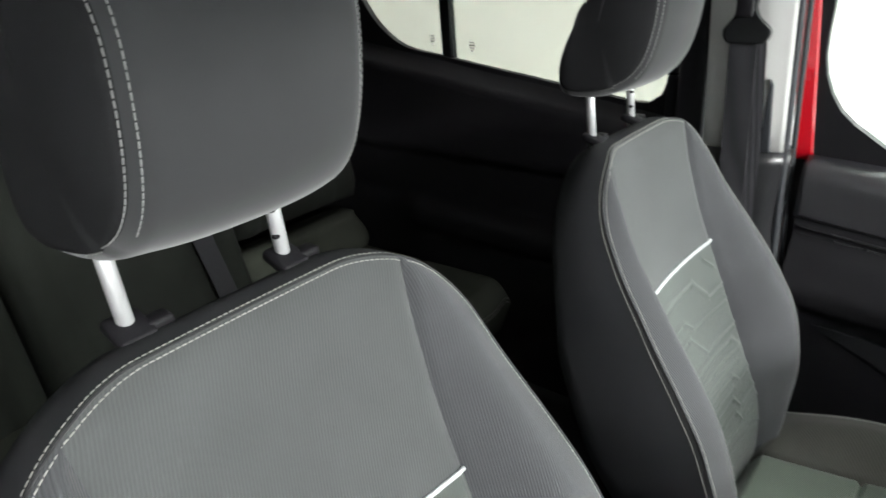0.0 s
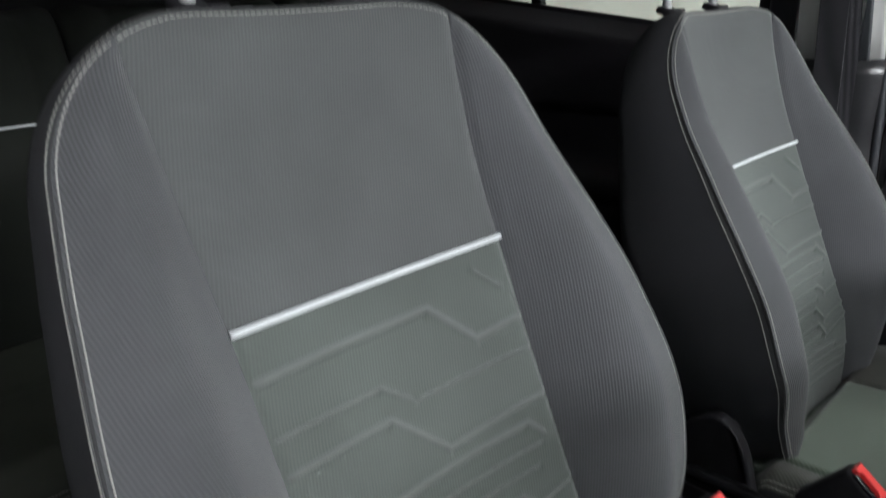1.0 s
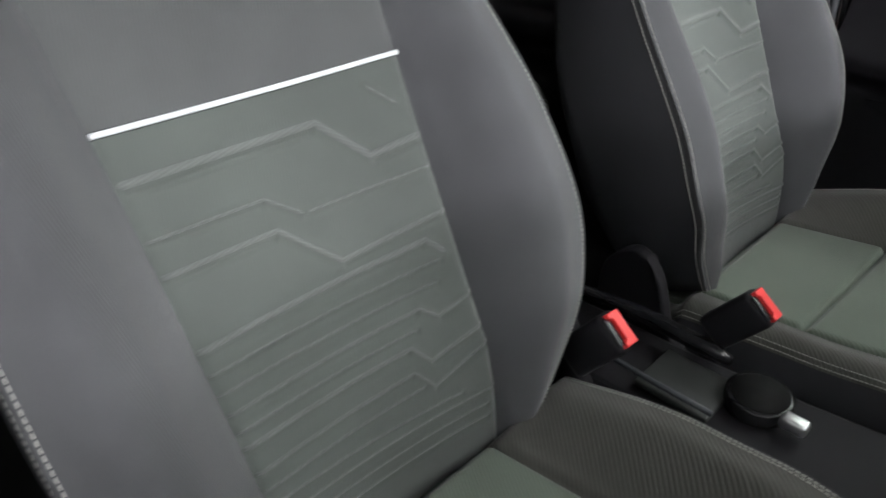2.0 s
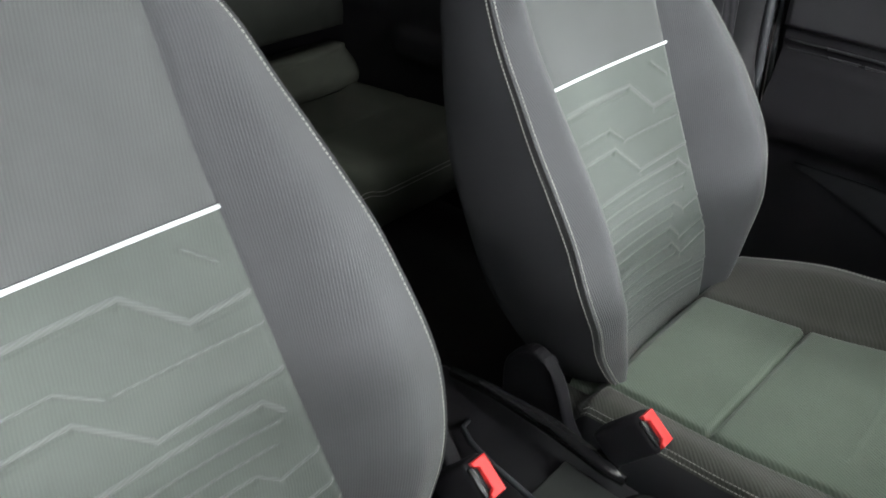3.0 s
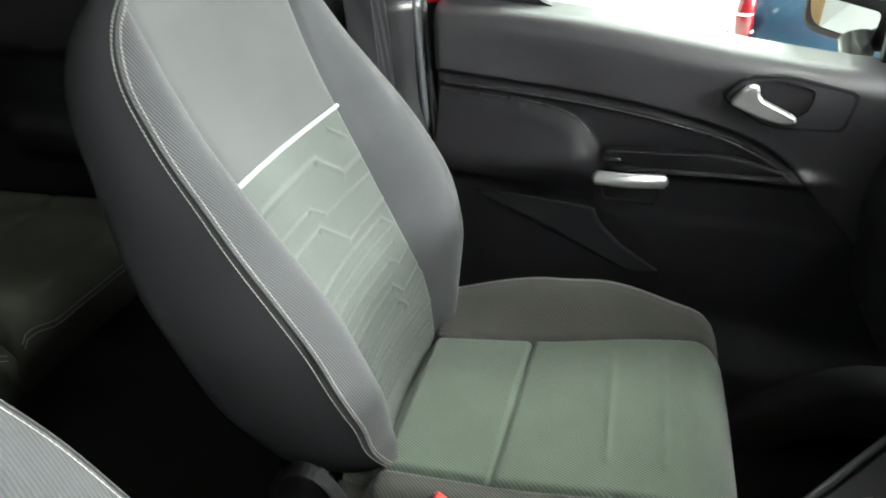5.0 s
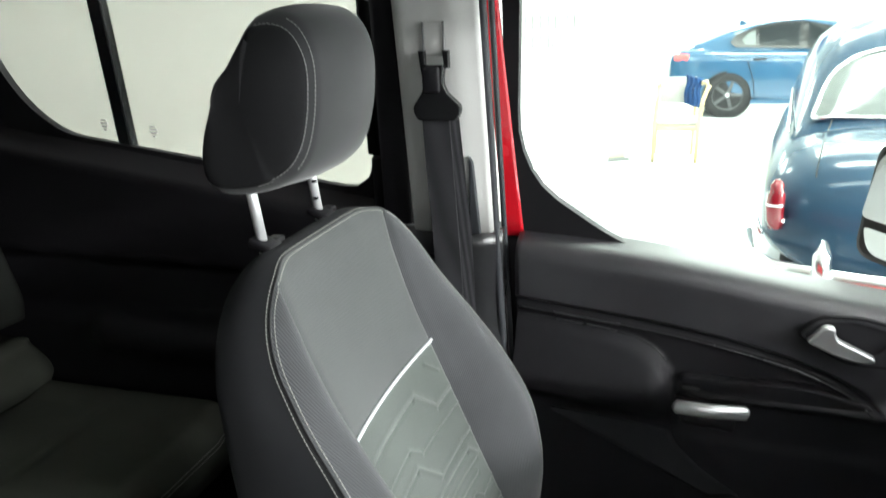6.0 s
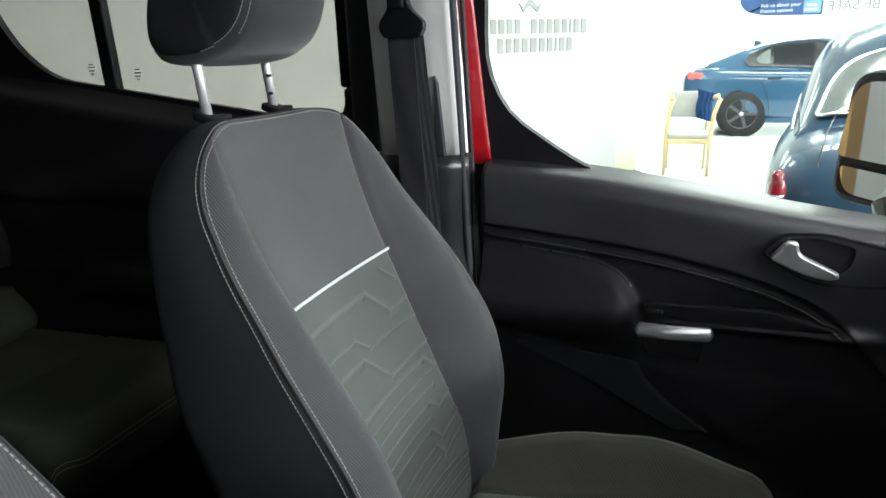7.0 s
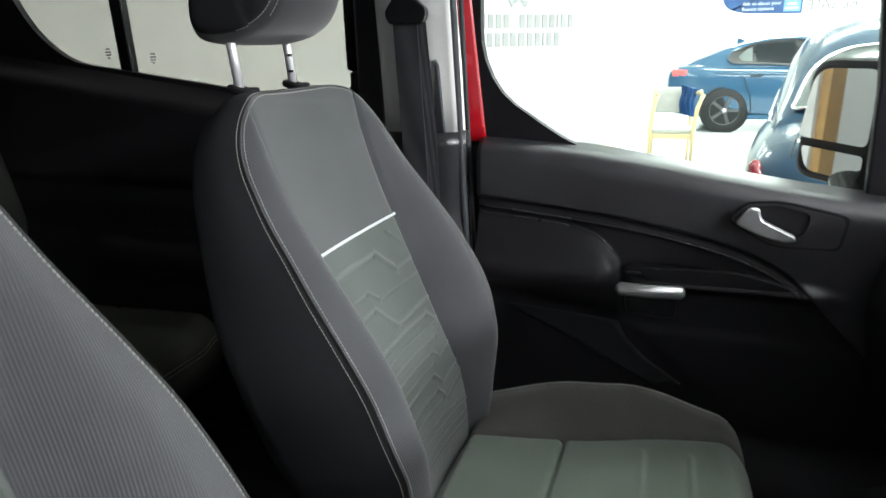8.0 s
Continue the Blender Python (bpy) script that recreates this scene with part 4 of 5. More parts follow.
    for sg in (-1, 1):
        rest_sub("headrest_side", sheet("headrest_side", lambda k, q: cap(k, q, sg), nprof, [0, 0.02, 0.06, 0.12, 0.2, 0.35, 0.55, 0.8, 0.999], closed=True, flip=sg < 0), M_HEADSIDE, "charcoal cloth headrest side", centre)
        short = [k for k in nprof if prof[k][0] > -0.056]
        run = [k for k in nprof if prof[k][0] > (-0.115 if prof[k][1] < 1.55 else -0.088)]
        for pts in ([band(k, sg * 0.94) for k in short], [cap(k, 0.004, sg) for k in run]):
            rest_sub("headrest_stitching", stitches("headrest_stitching", [pts], lambda p: Vector((p[0] - centre_x, p[1] * 0.8, p[2] - centre_z))), M_DARKTHREAD, "grey stitching", centre)
    for sg in (-1, 1):
        foot = Vector((-0.132, sg * 0.073, 1.366))
        top = foot + Vector((-0.013, 0, 0.139))
        sub("post", tube("post", [foot, top], 0.0068, 12), M_POST, "bright metal headrest post", centre)
        if sg > 0:
            for h in (0.035, 0.060, 0.085):
                sub("notch", box("notch", (0.006, 0.006, 0.004), foot + Vector((-0.0032 + 0.003, -0.0052, h)), 0.0008, 1), M_BLACK, "", centre)
        sub("post_sleeve", box("post_sleeve", (0.034, 0.030, 0.012), foot + Vector((0.002, 0, 0.012)), 0.004, turn=pose(0, 0, 0, 0, 20, 0)), M_BLACK, "", centre)
        sub("post_button", box("post_button", (0.018, 0.022, 0.010), foot + Vector((0.004, 0.020, 0.011)), 0.003), M_BLACK, "", centre)
    # cushion: the insert widens towards the front and its seam sits higher on the window side
    def seam_y(x, sg):
        return 0.108 + (x - 0.14) * 0.14 if sg > 0 else -0.172 + (x - 0.245) * 0.04

    def cz(x, y):
        ay = abs(y)
        z = curve_at([(0.12, 0.752), (0.33, 0.757), (0.5, 0.775), (0.60, 0.778)], x)
        edge = seam_y(x, 1 if y > 0 else -1)
        swell = 0.062 if y > 0 else 0.010
        b = smooth01((ay - abs(edge)) / max(0.03, 0.208 - abs(edge))) * swell * smooth01((x - 0.06) / 0.28) * (1 - 0.85 * smooth01((x - 0.40) / 0.22))
        z += b - 0.05 * max(0.0, (ay - (0.225 if y > 0 else 0.208)) / 0.04) ** 2
        z -= 0.010 * math.exp(-(((ay - abs(edge)) / 0.0045) ** 2))
        z -= 0.040 * smooth01((0.163 - x) / 0.035)
        if ay < abs(edge):
            z -= 0.012 * math.exp(-(((x - 0.320 + 0.012 * (0.13 - y) / 0.3) / 0.0045) ** 2))
            for g in (0.455, 0.53):
                z += 0.0026 * math.exp(-(((x - g) / 0.0042) ** 2)) * smooth01((0.115 - ay) / 0.01)
        z -= 0.09 * max(0.0, (x - 0.565) / 0.075) ** 2.5
        return z

    front_x = lambda y: 0.64 - 0.045 * (abs(y) / 0.262) ** 3

    def cush(x01, y):
        x = 0.09 + (front_x(y) - 0.09) * x01
        return Vector((x, y, cz(x, y)))

    def strip_point(a, k, lo, hi):
        """A point of the cushion between two of its long edges: a seam (1), the stitched edge (2) or the outer rim (3), signed by side."""
        x = 0.09 + 0.53 * a
        ends = [seam_y(x, e) if abs(e) == 1 else math.copysign(0.236 - 0.006 * a if abs(e) == 2 else 0.262, e) for e in (lo, hi)]
        return cush(a, ends[0] + (ends[1] - ends[0]) * (0.5 - 0.5 * math.cos(math.pi * k)))

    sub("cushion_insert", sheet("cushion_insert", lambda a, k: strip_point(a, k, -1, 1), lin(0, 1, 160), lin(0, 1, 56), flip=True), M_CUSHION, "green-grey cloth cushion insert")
    for sg in (-1, 1):
        sub("cushion_bolster", sheet("cushion_bolster", lambda a, k, sg=sg: strip_point(a, k, sg, 2 * sg), lin(0, 1, 60), lin(0, 1, 26), flip=sg > 0), M_CUSHION_SIDE, "dark grey cloth cushion bolster")
        sub("cushion_border", sheet("cushion_border", lambda a, k, sg=sg: strip_point(a, k, 2 * sg, 3 * sg), lin(0, 1, 60), lin(0, 1, 10), flip=sg > 0), M_SIDE, "charcoal cloth cushion border")
    skirt = [(0.09 + (front_x(-0.262) - 0.09) * t, -0.262) for t in lin(0, 1, 24)] + [(front_x(y), y) for y in lin(-0.262, 0.262, 24)[1:-1]] + [(0.09 + (front_x(0.262) - 0.09) * t, 0.262) for t in reversed(lin(0, 1, 24))]

    def skirt_point(k, t):
        x, y = skirt[k]
        z = cz(x, y)
        g = 0.010 * math.sin(math.pi * t)
        return Vector((x + (g if k in range(24, 46) else 0) - 0.05 * t * (k in range(24, 46)), y + math.copysign(g, y), z + (0.585 - z) * t))

    sub("cushion_skirt", sheet("cushion_skirt", skirt_point, range(len(skirt)), lin(0, 1, 12)), M_SIDE, "dark grey cloth cushion side")
    sl = []
    for inset in (0.0285, 0.0335):
        for sg in (-1, 1):
            rows = [cush(a, sg * (0.262 - inset - 0.006 * a)) for a in lin(0.12, 0.97, 60)]
            sl.append([p + Vector((0, sg * 0.0004, 0.0006)) for p in rows])
    for row in sl:
        sub("cushion_stitching", stitches("cushion_stitching", [row], lambda p: (p[0] - 0.36 if p[0] > 0.56 else 0.0, p[1] * 2, 0.05)), M_THREAD, "pale stitching")
    # plastic valance, recliner covers and rails
    sub("seat_base", box("seat_base", (0.50, 0.40, 0.14), (0.34, 0, 0.525), 0.02), M_BLACK)
    for sg in (-1, 1):
        cover = prism("recliner_cover", round_poly([(0.03, 0.56), (0.34, 0.56), (0.30, 0.61), (0.165, 0.73), (0.142, 0.82), (0.10, 0.862), (0.045, 0.81)], [0.02, 0.02, 0.03, 0.03, 0.03, 0.035, 0.03]), "y", sg * 0.262, sg * 0.284, 0.004)
        if sg == inner:
            sub("recliner_cover", cover, M_BLACK, "black plastic recliner cover")
        else:
            sub("recline_lever", tube("recline_lever", [(0.16, sg * 0.272, 0.70), (0.22, sg * 0.285, 0.715), (0.30, sg * 0.288, 0.70)], [0.010, 0.013, 0.010], 8, flat=0.6), M_GLOSS, "black recline lever")
        sub("seat_rail", box("seat_rail", (0.60, 0.05, 0.07), (0.32, sg * 0.19, CAR_FLOOR + 0.035 - dz), 0.006), M_GLOSS)
    return seat


front_seat(0.365, 0.0, 0.0, -1, "grey cloth front passenger seat with pale piping")
front_seat(-0.387, 0.0, 0.036, 1, "grey cloth driver's seat with pale piping", rest=(0.018, 0.0))


def buckle(x, y, z, base, label):
    """A belt buckle on its stalk: black case, red button."""
    b = thing("belt_buckle", label, "seat belt", base, "belt buckles")
    m = pose(x, y, z, 0, 38, 8) @ pose(0, 0, 0, 0, 0, -100)
    o = Matrix.Translation(-Vector(base))
    case = box("case", (0.030, 0.050, 0.085), (0, 0, -0.037), 0.007)
    case.transform(o @ m)
    part("case", case, M_BLACK, b, "black plastic buckle case")
    but = prism("button", [(-0.0125, -0.021), (-0.0125, 0.021), (0.0075, 0.021), (0.0075, 0.0155), (0.0015, 0.012), (0.0015, -0.012), (0.0075, -0.0155), (0.0075, -0.021)], "z", 0.002, 0.0115, 0.0016)
    but.transform(o @ m)
    part("button", but, M_BUCKLERED, b, "red release button")
    slot = box("slot", (0.007, 0.034, 0.005), (0.0095, 0, 0.0055), 0.001)
    slot.transform(o @ m)
    part("slot", slot, M_GLOSS, b)
    top = m @ Vector((0, 0, -0.07))
    st = tube("stalk", [Vector(base), Vector(base).lerp(top, 0.5) + Vector((0.01, 0, 0)), top], 0.010, 10, flat=1.6)
    st.transform(o)
    part("stalk", st, M_BLACK, b)


buckle(0.284, 0.073, 0.848, (0.20, 0.095, 0.60), "black belt buckle with red button beside seat cushion")
buckle(0.208, -0.134, 0.890, (0.13, -0.115, 0.60), "black belt buckle with red button beside console")

# ---- centre console ----
console = thing("centre_console", "black plastic centre console with handbrake recess", "console", (0.35, 0.0, CAR_FLOOR))
CO = Matrix.Translation(-console.location)


def csub(name, me, mat, label="", parent=console):
    me.transform(CO)
    return part(name, me, mat, parent, label)


csub("body", prism("body", round_poly([(-0.10, 0.43), (0.95, 0.43), (0.98, 0.82), (0.62, 0.79), (0.42, 0.755), (0.22, 0.74), (-0.08, 0.735)], [0.02, 0.02, 0.06, 0.1, 0.1, 0.05, 0.03]), "y", -0.072, 0.066, 0.008), M_BLACK, "black console body")
csub("tray", box("tray", (0.10, 0.085, 0.010), (0.245, -0.008, 0.748), 0.003), M_CONSOLEGREY, "grey console tray")
csub("tray_rim", tube("tray_rim", [(0.05, 0.0, 0.742), (0.062, -0.022, 0.756), (0.09, -0.035, 0.760), (0.14, -0.043, 0.762), (0.21, -0.047, 0.763), (0.30, -0.05, 0.766)], 0.004, 8), M_RUBBER, "dark grey tray rim")
csub("brake_lever", tube("brake_lever", [(-0.03, 0.05, 0.75), (0.05, 0.051, 0.765), (0.15, 0.052, 0.772), (0.25, 0.047, 0.773), (0.275, 0.045, 0.772)], [0.009, 0.010, 0.012, 0.012, 0.007], 12), M_GLOSS, "glossy black handbrake lever")
csub("cup_holder", tube("cup_holder", [(0.325, 0.02, 0.70), (0.325, 0.02, 0.766), (0.325, 0.02, 0.768)], [0.040, 0.040, 0.036], 28), M_GLOSS, "black round cup holder")
csub("cup_hole", tube("cup_hole", [(0.325, 0.02, 0.7683), (0.325, 0.02, 0.7693)], 0.034, 28), M_CARPET)
csub("button", box("button", (0.03, 0.02, 0.016), (0.375, -0.005, 0.772), 0.005, 3), M_SATIN, "silver button")
# wide front pod with the gear lever
csub("front_pod", prism("front_pod", round_poly([(0.60, 0.135), (0.875, 0.425), (1.1, 0.5), (1.1, -0.4), (0.75, -0.3), (0.60, -0.10)], [0.03, 0.05, 0.02, 0.02, 0.05, 0.04]), "z", 0.55, 0.795, 0.008), M_BLACK, "black moulded front pod")
csub("pod_edge", tube("pod_edge", [(0.605, 0.138, 0.799), (0.74, 0.283, 0.800), (0.872, 0.424, 0.802)], 0.005, 8), M_RUBBER, "grey edge strip")
csub("lever_gaiter", tube("lever_gaiter", [(0.72, 0.14, 0.79), (0.715, 0.145, 0.83), (0.712, 0.15, 0.86)], [0.05, 0.035, 0.022], 16), M_GLOSS)
csub("gear_knob", box("gear_knob", (0.052, 0.043, 0.030), (0.712, 0.152, 0.874), 0.011, 4, turn=pose(0, 0, 0, 0, 0, 25)), M_SATIN, "silver capped gear knob")
csub("gaiter_ring", tube("gaiter_ring", [(0.72 + 0.055 * math.cos(q), 0.14 + 0.055 * math.sin(q), 0.80) for q in lin(0, 2 * math.pi, 30)], 0.006, 8), M_SATIN, "silver gaiter ring")
csub("control_knob", tube("control_knob", [(0.80, 0.235, 0.795), (0.80, 0.235, 0.82)], [0.018, 0.016], 16), M_SATIN, "silver control knob")

# ---- dashboard end ----
dash = thing("dashboard", "black moulded plastic dashboard with an added shading hood", "dashboard", (1.05, 0.0, 0.7))
# top set high, out of view, to shade the lower seats
me = prism("dash_body", round_poly([(0.83, 0.80), (1.3, 0.72), (1.3, 1.15), (0.97, 1.20), (0.84, 1.16), (0.80, 1.00)], [0.03, 0.02, 0.05, 0.05, 0.05, 0.05]), "y", -0.70, 0.70, 0.01)
me.transform(Matrix.Translation(-dash.location))
part("dash_body", me, M_BLACK, dash)
# unseen hood added to keep front light off the driver's seat
me = prism("shade_hood", round_poly([(0.84, 1.05), (1.15, 1.05), (1.15, 1.16), (0.98, 1.27), (0.86, 1.28)], [0.02, 0.02, 0.05, 0.05, 0.03]), "y", -0.60, -0.14, 0.01)
me.transform(Matrix.Translation(-dash.location))
part("shade_hood", me, M_BLACK, dash)

# ---- seat belt on the far pillar ----
belt_thing = thing("seat_belt", "black seat belt hanging from its pillar guide", "seat belt", (-0.02, 0.69, 0.5))
BO = Matrix.Translation(-belt_thing.location)


def bsub(name, me, mat, label=""):
    me.transform(BO)
    return part(name, me, mat, belt_thing, label)


bsub("webbing", ribbon("webbing", [(-0.030, 0.684, 1.50), (-0.026, 0.683, 1.40), (-0.020, 0.682, 1.28), (-0.012, 0.678, 1.1), (0.0, 0.668, 0.8), (0.0, 0.665, 0.5)], 0.048, (0.06, -1, 0), 0.001), M_BELT, "black belt webbing")
bsub("webbing_fold", ribbon("webbing_fold", [(-0.012, 0.690, 1.50), (-0.004, 0.689, 1.40), (0.006, 0.688, 1.28), (0.012, 0.684, 1.1), (0.015, 0.674, 0.8)], 0.040, (0.3, -1, 0), 0.001), M_BELT, "black belt webbing")
GUIDE = [(-0.0661, 1.490), (-0.058, 1.477), (0.009, 1.477), (0.0171, 1.490), (0.0171, 1.502), (-0.006, 1.523), (-0.0126, 1.539), (-0.0085, 1.568), (-0.0515, 1.568), (-0.0453, 1.539), (-0.050, 1.523), (-0.0661, 1.502)]
guide = prism("guide", round_poly(GUIDE, [0.006] * 7 + [0.003] * 2 + [0.006] * 3), "y", 0.674, 0.692, 0.003)
for x0, x1 in ((-0.0562, -0.0455), (-0.0145, -0.0037)):
    bsub("guide_prong", prism("guide_prong", [(x0 + 0.003, 1.562), (x1, 1.562), (x1, 1.5906), (x0, 1.5906)], "y", 0.684, 0.6975, 0.0015), M_GLOSS)
bsub("guide", guide, M_GLOSS, "black belt guide")
bsub("guide_bolt_cover", box("guide_bolt_cover", (0.030, 0.010, 0.042), (-0.0295, 0.668, 1.545), 0.004), M_BLACK)

# ---- rear seats ----
def car_bench(y0, y1, label, piped=True, footed=True):
    seat = thing("car_bench", label, "car seat", (-0.9, (y0 + y1) / 2, CAR_FLOOR), "rear bench")
    off = Matrix.Translation(-seat.location)

    def sub(name, me, mat, lab="", parent=seat):
        me.transform(off)
        return part(name, me, mat, parent, lab)

    w = y1 - y0
    yc = (y0 + y1) / 2

    def cush(x01, k):
        x = -1.20 + 0.59 * x01
        z = 0.755 + 0.02 * x01 - 0.05 * max(0, (x01 - 0.9) / 0.1) ** 2
        z += 0.018 * smooth01((abs(k) - 0.6) / 0.25) - 0.035 * max(0, (abs(k) - 0.88) / 0.12) ** 2
        z -= 0.006 * math.exp(-(((x + 0.93) / 0.008) ** 2))
        return (x, yc + k * w / 2, z)

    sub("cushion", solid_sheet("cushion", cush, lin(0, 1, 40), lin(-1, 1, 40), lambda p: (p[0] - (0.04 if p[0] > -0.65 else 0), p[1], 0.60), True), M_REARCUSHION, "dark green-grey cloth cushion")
    for d in (-0.004, -0.016):
        sub("cushion_stitching", stitches("cushion_stitching", [[Vector(cush(1, k)) + Vector((0.002, 0, d)) for k in lin(-0.95, 0.95, 40)]], lambda p: (1, 0, 0.2)), M_THREAD, "pale stitching")

    def pad(s, k):
        """The bulging foot of the backrest, over the crease with the cushion."""
        d = 0.05 * math.sin(math.pi * min(1.0, s + 0.12)) - 0.02 * max(0.0, (abs(k) - 0.85) / 0.15) ** 2
        return Vector((-1.215 + d - 0.02 * s, yc + k * w / 2, 0.755 + 0.125 * s))

    if footed:
        sub("backrest_foot", solid_sheet("backrest_foot", pad, lin(0, 1, 16), lin(-1, 1, 30), lambda p: (p[0] - 0.10, p[1], p[2]), False), M_REARCUSHION, "dark green-grey cloth foot of the backrest")

    def bk(s, k):
        d = 0.02 * smooth01((abs(k) - 0.62) / 0.2) - 0.03 * max(0, (abs(k) - 0.85) / 0.15) ** 2 - 0.05 * max(0, (s - 0.70) / 0.08) ** 2
        d -= 0.03 * max(0.0, (0.30 - s) / 0.08) ** 2 if footed else 0.0
        d -= 0.006 * math.exp(-(((abs(k) - 0.62) / 0.02) ** 2))
        return Vector((-1.16 - 0.22 * s + d, yc + k * w / 2, 0.75 + 0.92 * s + 0.3 * d))

    sub("backrest", solid_sheet("backrest", bk, lin(0.22 if footed else 0.0, 0.78, 44), lin(-1, 1, 50), lambda p: (p[0] - 0.10, p[1], p[2] - 0.03), False), M_REAR, "green-grey cloth backrest, darkened for shade")
    if piped:
        sub("piping", tube("piping", [bk(0.5, k) + Vector((0.002, 0, 0)) for k in lin(-0.86, 0.86, 30)], 0.0032, 6), M_PIPING, "pale grey horizontal piping")
    return seat


car_bench(0.295, 0.768, "dark cloth rear outer seat with pale piping")
car_bench(-0.285, 0.285, "dark cloth rear middle seat with a plain backrest", False, False)
car_bench(-0.768, -0.295, "dark cloth rear outer seat with pale piping", True, False)


strap = thing("rear_belt", "dark grey seat belt lying on the rear backrest", "seat belt", (-1.1, 0.14, 0.8))
me = ribbon("webbing", [(-1.305, 0.155, 1.44), (-1.262, 0.16, 1.24), (-1.218, 0.17, 1.06), (-1.155, 0.185, 0.86), (-1.14, 0.20, 0.785)], 0.056, (1, 0, 0.2), 0.0012)
me.transform(Matrix.Translation(-strap.location))
part("webbing", me, M_BELT, strap)
me = box("buckle", (0.02, 0.05, 0.07), (-1.12, 0.22, 0.800), 0.006)
me.transform(Matrix.Translation(-strap.location))
part("buckle", me, M_BLACK, strap)

# ---- things in the showroom ----
WALLV = (SIGN_B - SIGN_A).normalized()
WALLN = Vector((WALLV[1], -WALLV[0], 0))
sign = thing("wall_lettering", "grey two-line lettering on the white wall", "sign", SIGN_A + Vector((0, 0, 1.4)))


def letter_row(along, z, widths, height, gap):
    """Plain bars, one for each letter of a name."""
    a = along
    for w in widths:
        if w:
            me = box("letter_bar", (w, 0.006, height), (0, 0, 0), 0.0)
            ob = part("letter_bar", me, M_SIGN, sign)
            c = SIGN_A + WALLV * (a + w / 2) + WALLN * 0.005 + Vector((0, 0, z)) - sign.location
            ob.matrix_basis = Matrix.Translation(c) @ pose(0, 0, 0, 0, 0, math.degrees(math.atan2(WALLV[1], WALLV[0])))
        a += (w or 0.05) + gap


letter_row(1.69, 1.635, [0.044] * 8 + [0] + [0.044, 0.044, 0.044, 0.044, 0.044, 0.016, 0.044, 0.044], 0.10, 0.022)
letter_row(2.01, 1.503, [0.044, 0.044, 0.044, 0.046, 0.054, 0.046, 0.044, 0.016, 0.044, 0.044], 0.10, 0.023)

emblem = part("emblem", prism("emblem", [(-0.10, 0.0), (-0.06, -0.07), (0.0, -0.02), (0.06, -0.07), (0.10, 0.0), (0.06, -0.03), (0.0, 0.03), (-0.06, -0.03)], "y", -0.003, 0.003), M_SIGN, sign, "grey plain emblem")
emblem.matrix_basis = Matrix.Translation(SIGN_A + WALLV * 2.28 + WALLN * 0.005 + Vector((0, 0, 1.80)) - sign.location) @ pose(0, 0, 0, 0, 0, math.degrees(math.atan2(WALLV[1], WALLV[0])))

# a blue hanging poster with two printed lines, and lettering seen from behind
poster = thing("hanging_poster", "blue rounded hanging poster with white print", "poster", (1.43, 8.0, 1.9))
for dx in (-0.3, 0.35):
    part("cord", tube("cord", [(dx, 0, 0.24), (dx, 0, 2.11)], 0.004, 5), M_SATIN, poster)
part("board", prism("board", round_poly([(-0.42, 0.25), (-0.40, -0.06), (-0.20, -0.135), (0.43, -0.155), (0.43, 0.25)], [0.02, 0.12, 0.12, 0.02, 0.02]), "y", -0.006, 0.006), M_POSTER, poster)


def words(text, size, mat, parent, at, name="printed_words"):
    cu = bpy.data.curves.new(name, "FONT")
    cu.body, cu.size, cu.extrude, cu.align_x = text, size, 0.001, "LEFT"
    cu.materials.append(mat)
    ob = new(name, cu)
    ob.parent = parent
    ob.matrix_basis = at
    return ob


for k, line in enumerate(("Ask us about your", "finance options")):
    words(line, 0.054, M_PAPER, poster, pose(-0.19, -0.010, -0.050 - 0.058 * k, 90, 0, 0))
badge = part("badge", box("badge", (0.17, 0.004, 0.13), (0.325, -0.009, -0.065), 0.0), M_BADGE, poster, "light blue printed badge")
for k, w in enumerate((0.10, 0.13)):
    part("print_bar", box("print_bar", (w, 0.003, 0.022), (0.32, -0.0125, -0.05 - 0.045 * k)), M_PAPER, badge)
banner = thing("window_lettering", "grey lettering seen from behind on glass", "sign", (1.99, 8.2, 1.79))
words("BE SAFE", 0.15, M_BANNER, banner, pose(0.46, 0.0, 0.0, 90, 0, 180))


def armchair(x, y):
    c = thing("armchair", "pale wooden armchair with grey cloth seat", "chair", (x, y, 0))
    for sx in (-1, 1):
        part("front_leg", tube("front_leg", [(sx * 0.24, -0.25, 0), (sx * 0.243, -0.25, 0.45), (sx * 0.245 + 0.025, -0.225, 0.72), (sx * 0.25 + 0.075, -0.17, 0.88)], [0.020, 0.024, 0.026, 0.028], 8), M_WOOD, c)
        part("rear_leg", tube("rear_leg", [(sx * 0.215, 0.28, 0), (sx * 0.22, 0.22, 0.42), (sx * 0.22, 0.28, 0.92)], [0.016, 0.02, 0.016], 8), M_WOOD, c)
        part("armrest", tube("armrest", [(sx * 0.25 + 0.06, -0.20, 0.885), (sx * 0.25 + 0.06, 0.0, 0.90), (sx * 0.235, 0.26, 0.86)], [0.022, 0.030, 0.02], 8, flat=0.6), M_WOOD, c)
    part("seat_rail", box("seat_rail", (0.46, 0.03, 0.06), (0, -0.235, 0.40), 0.006), M_WOOD, c)
    part("seat", box("seat", (0.48, 0.46, 0.06), (0, 0, 0.455), 0.02, 3), M_CHAIR, c, "grey cloth seat pad")
    part("backrest", box("backrest", (0.44, 0.04, 0.31), (0, 0.265, 0.79), 0.018, 3, turn=pose(0, 0, 0, -8, 0, 0)), M_CHAIR, c, "grey cloth back pad")
    return c


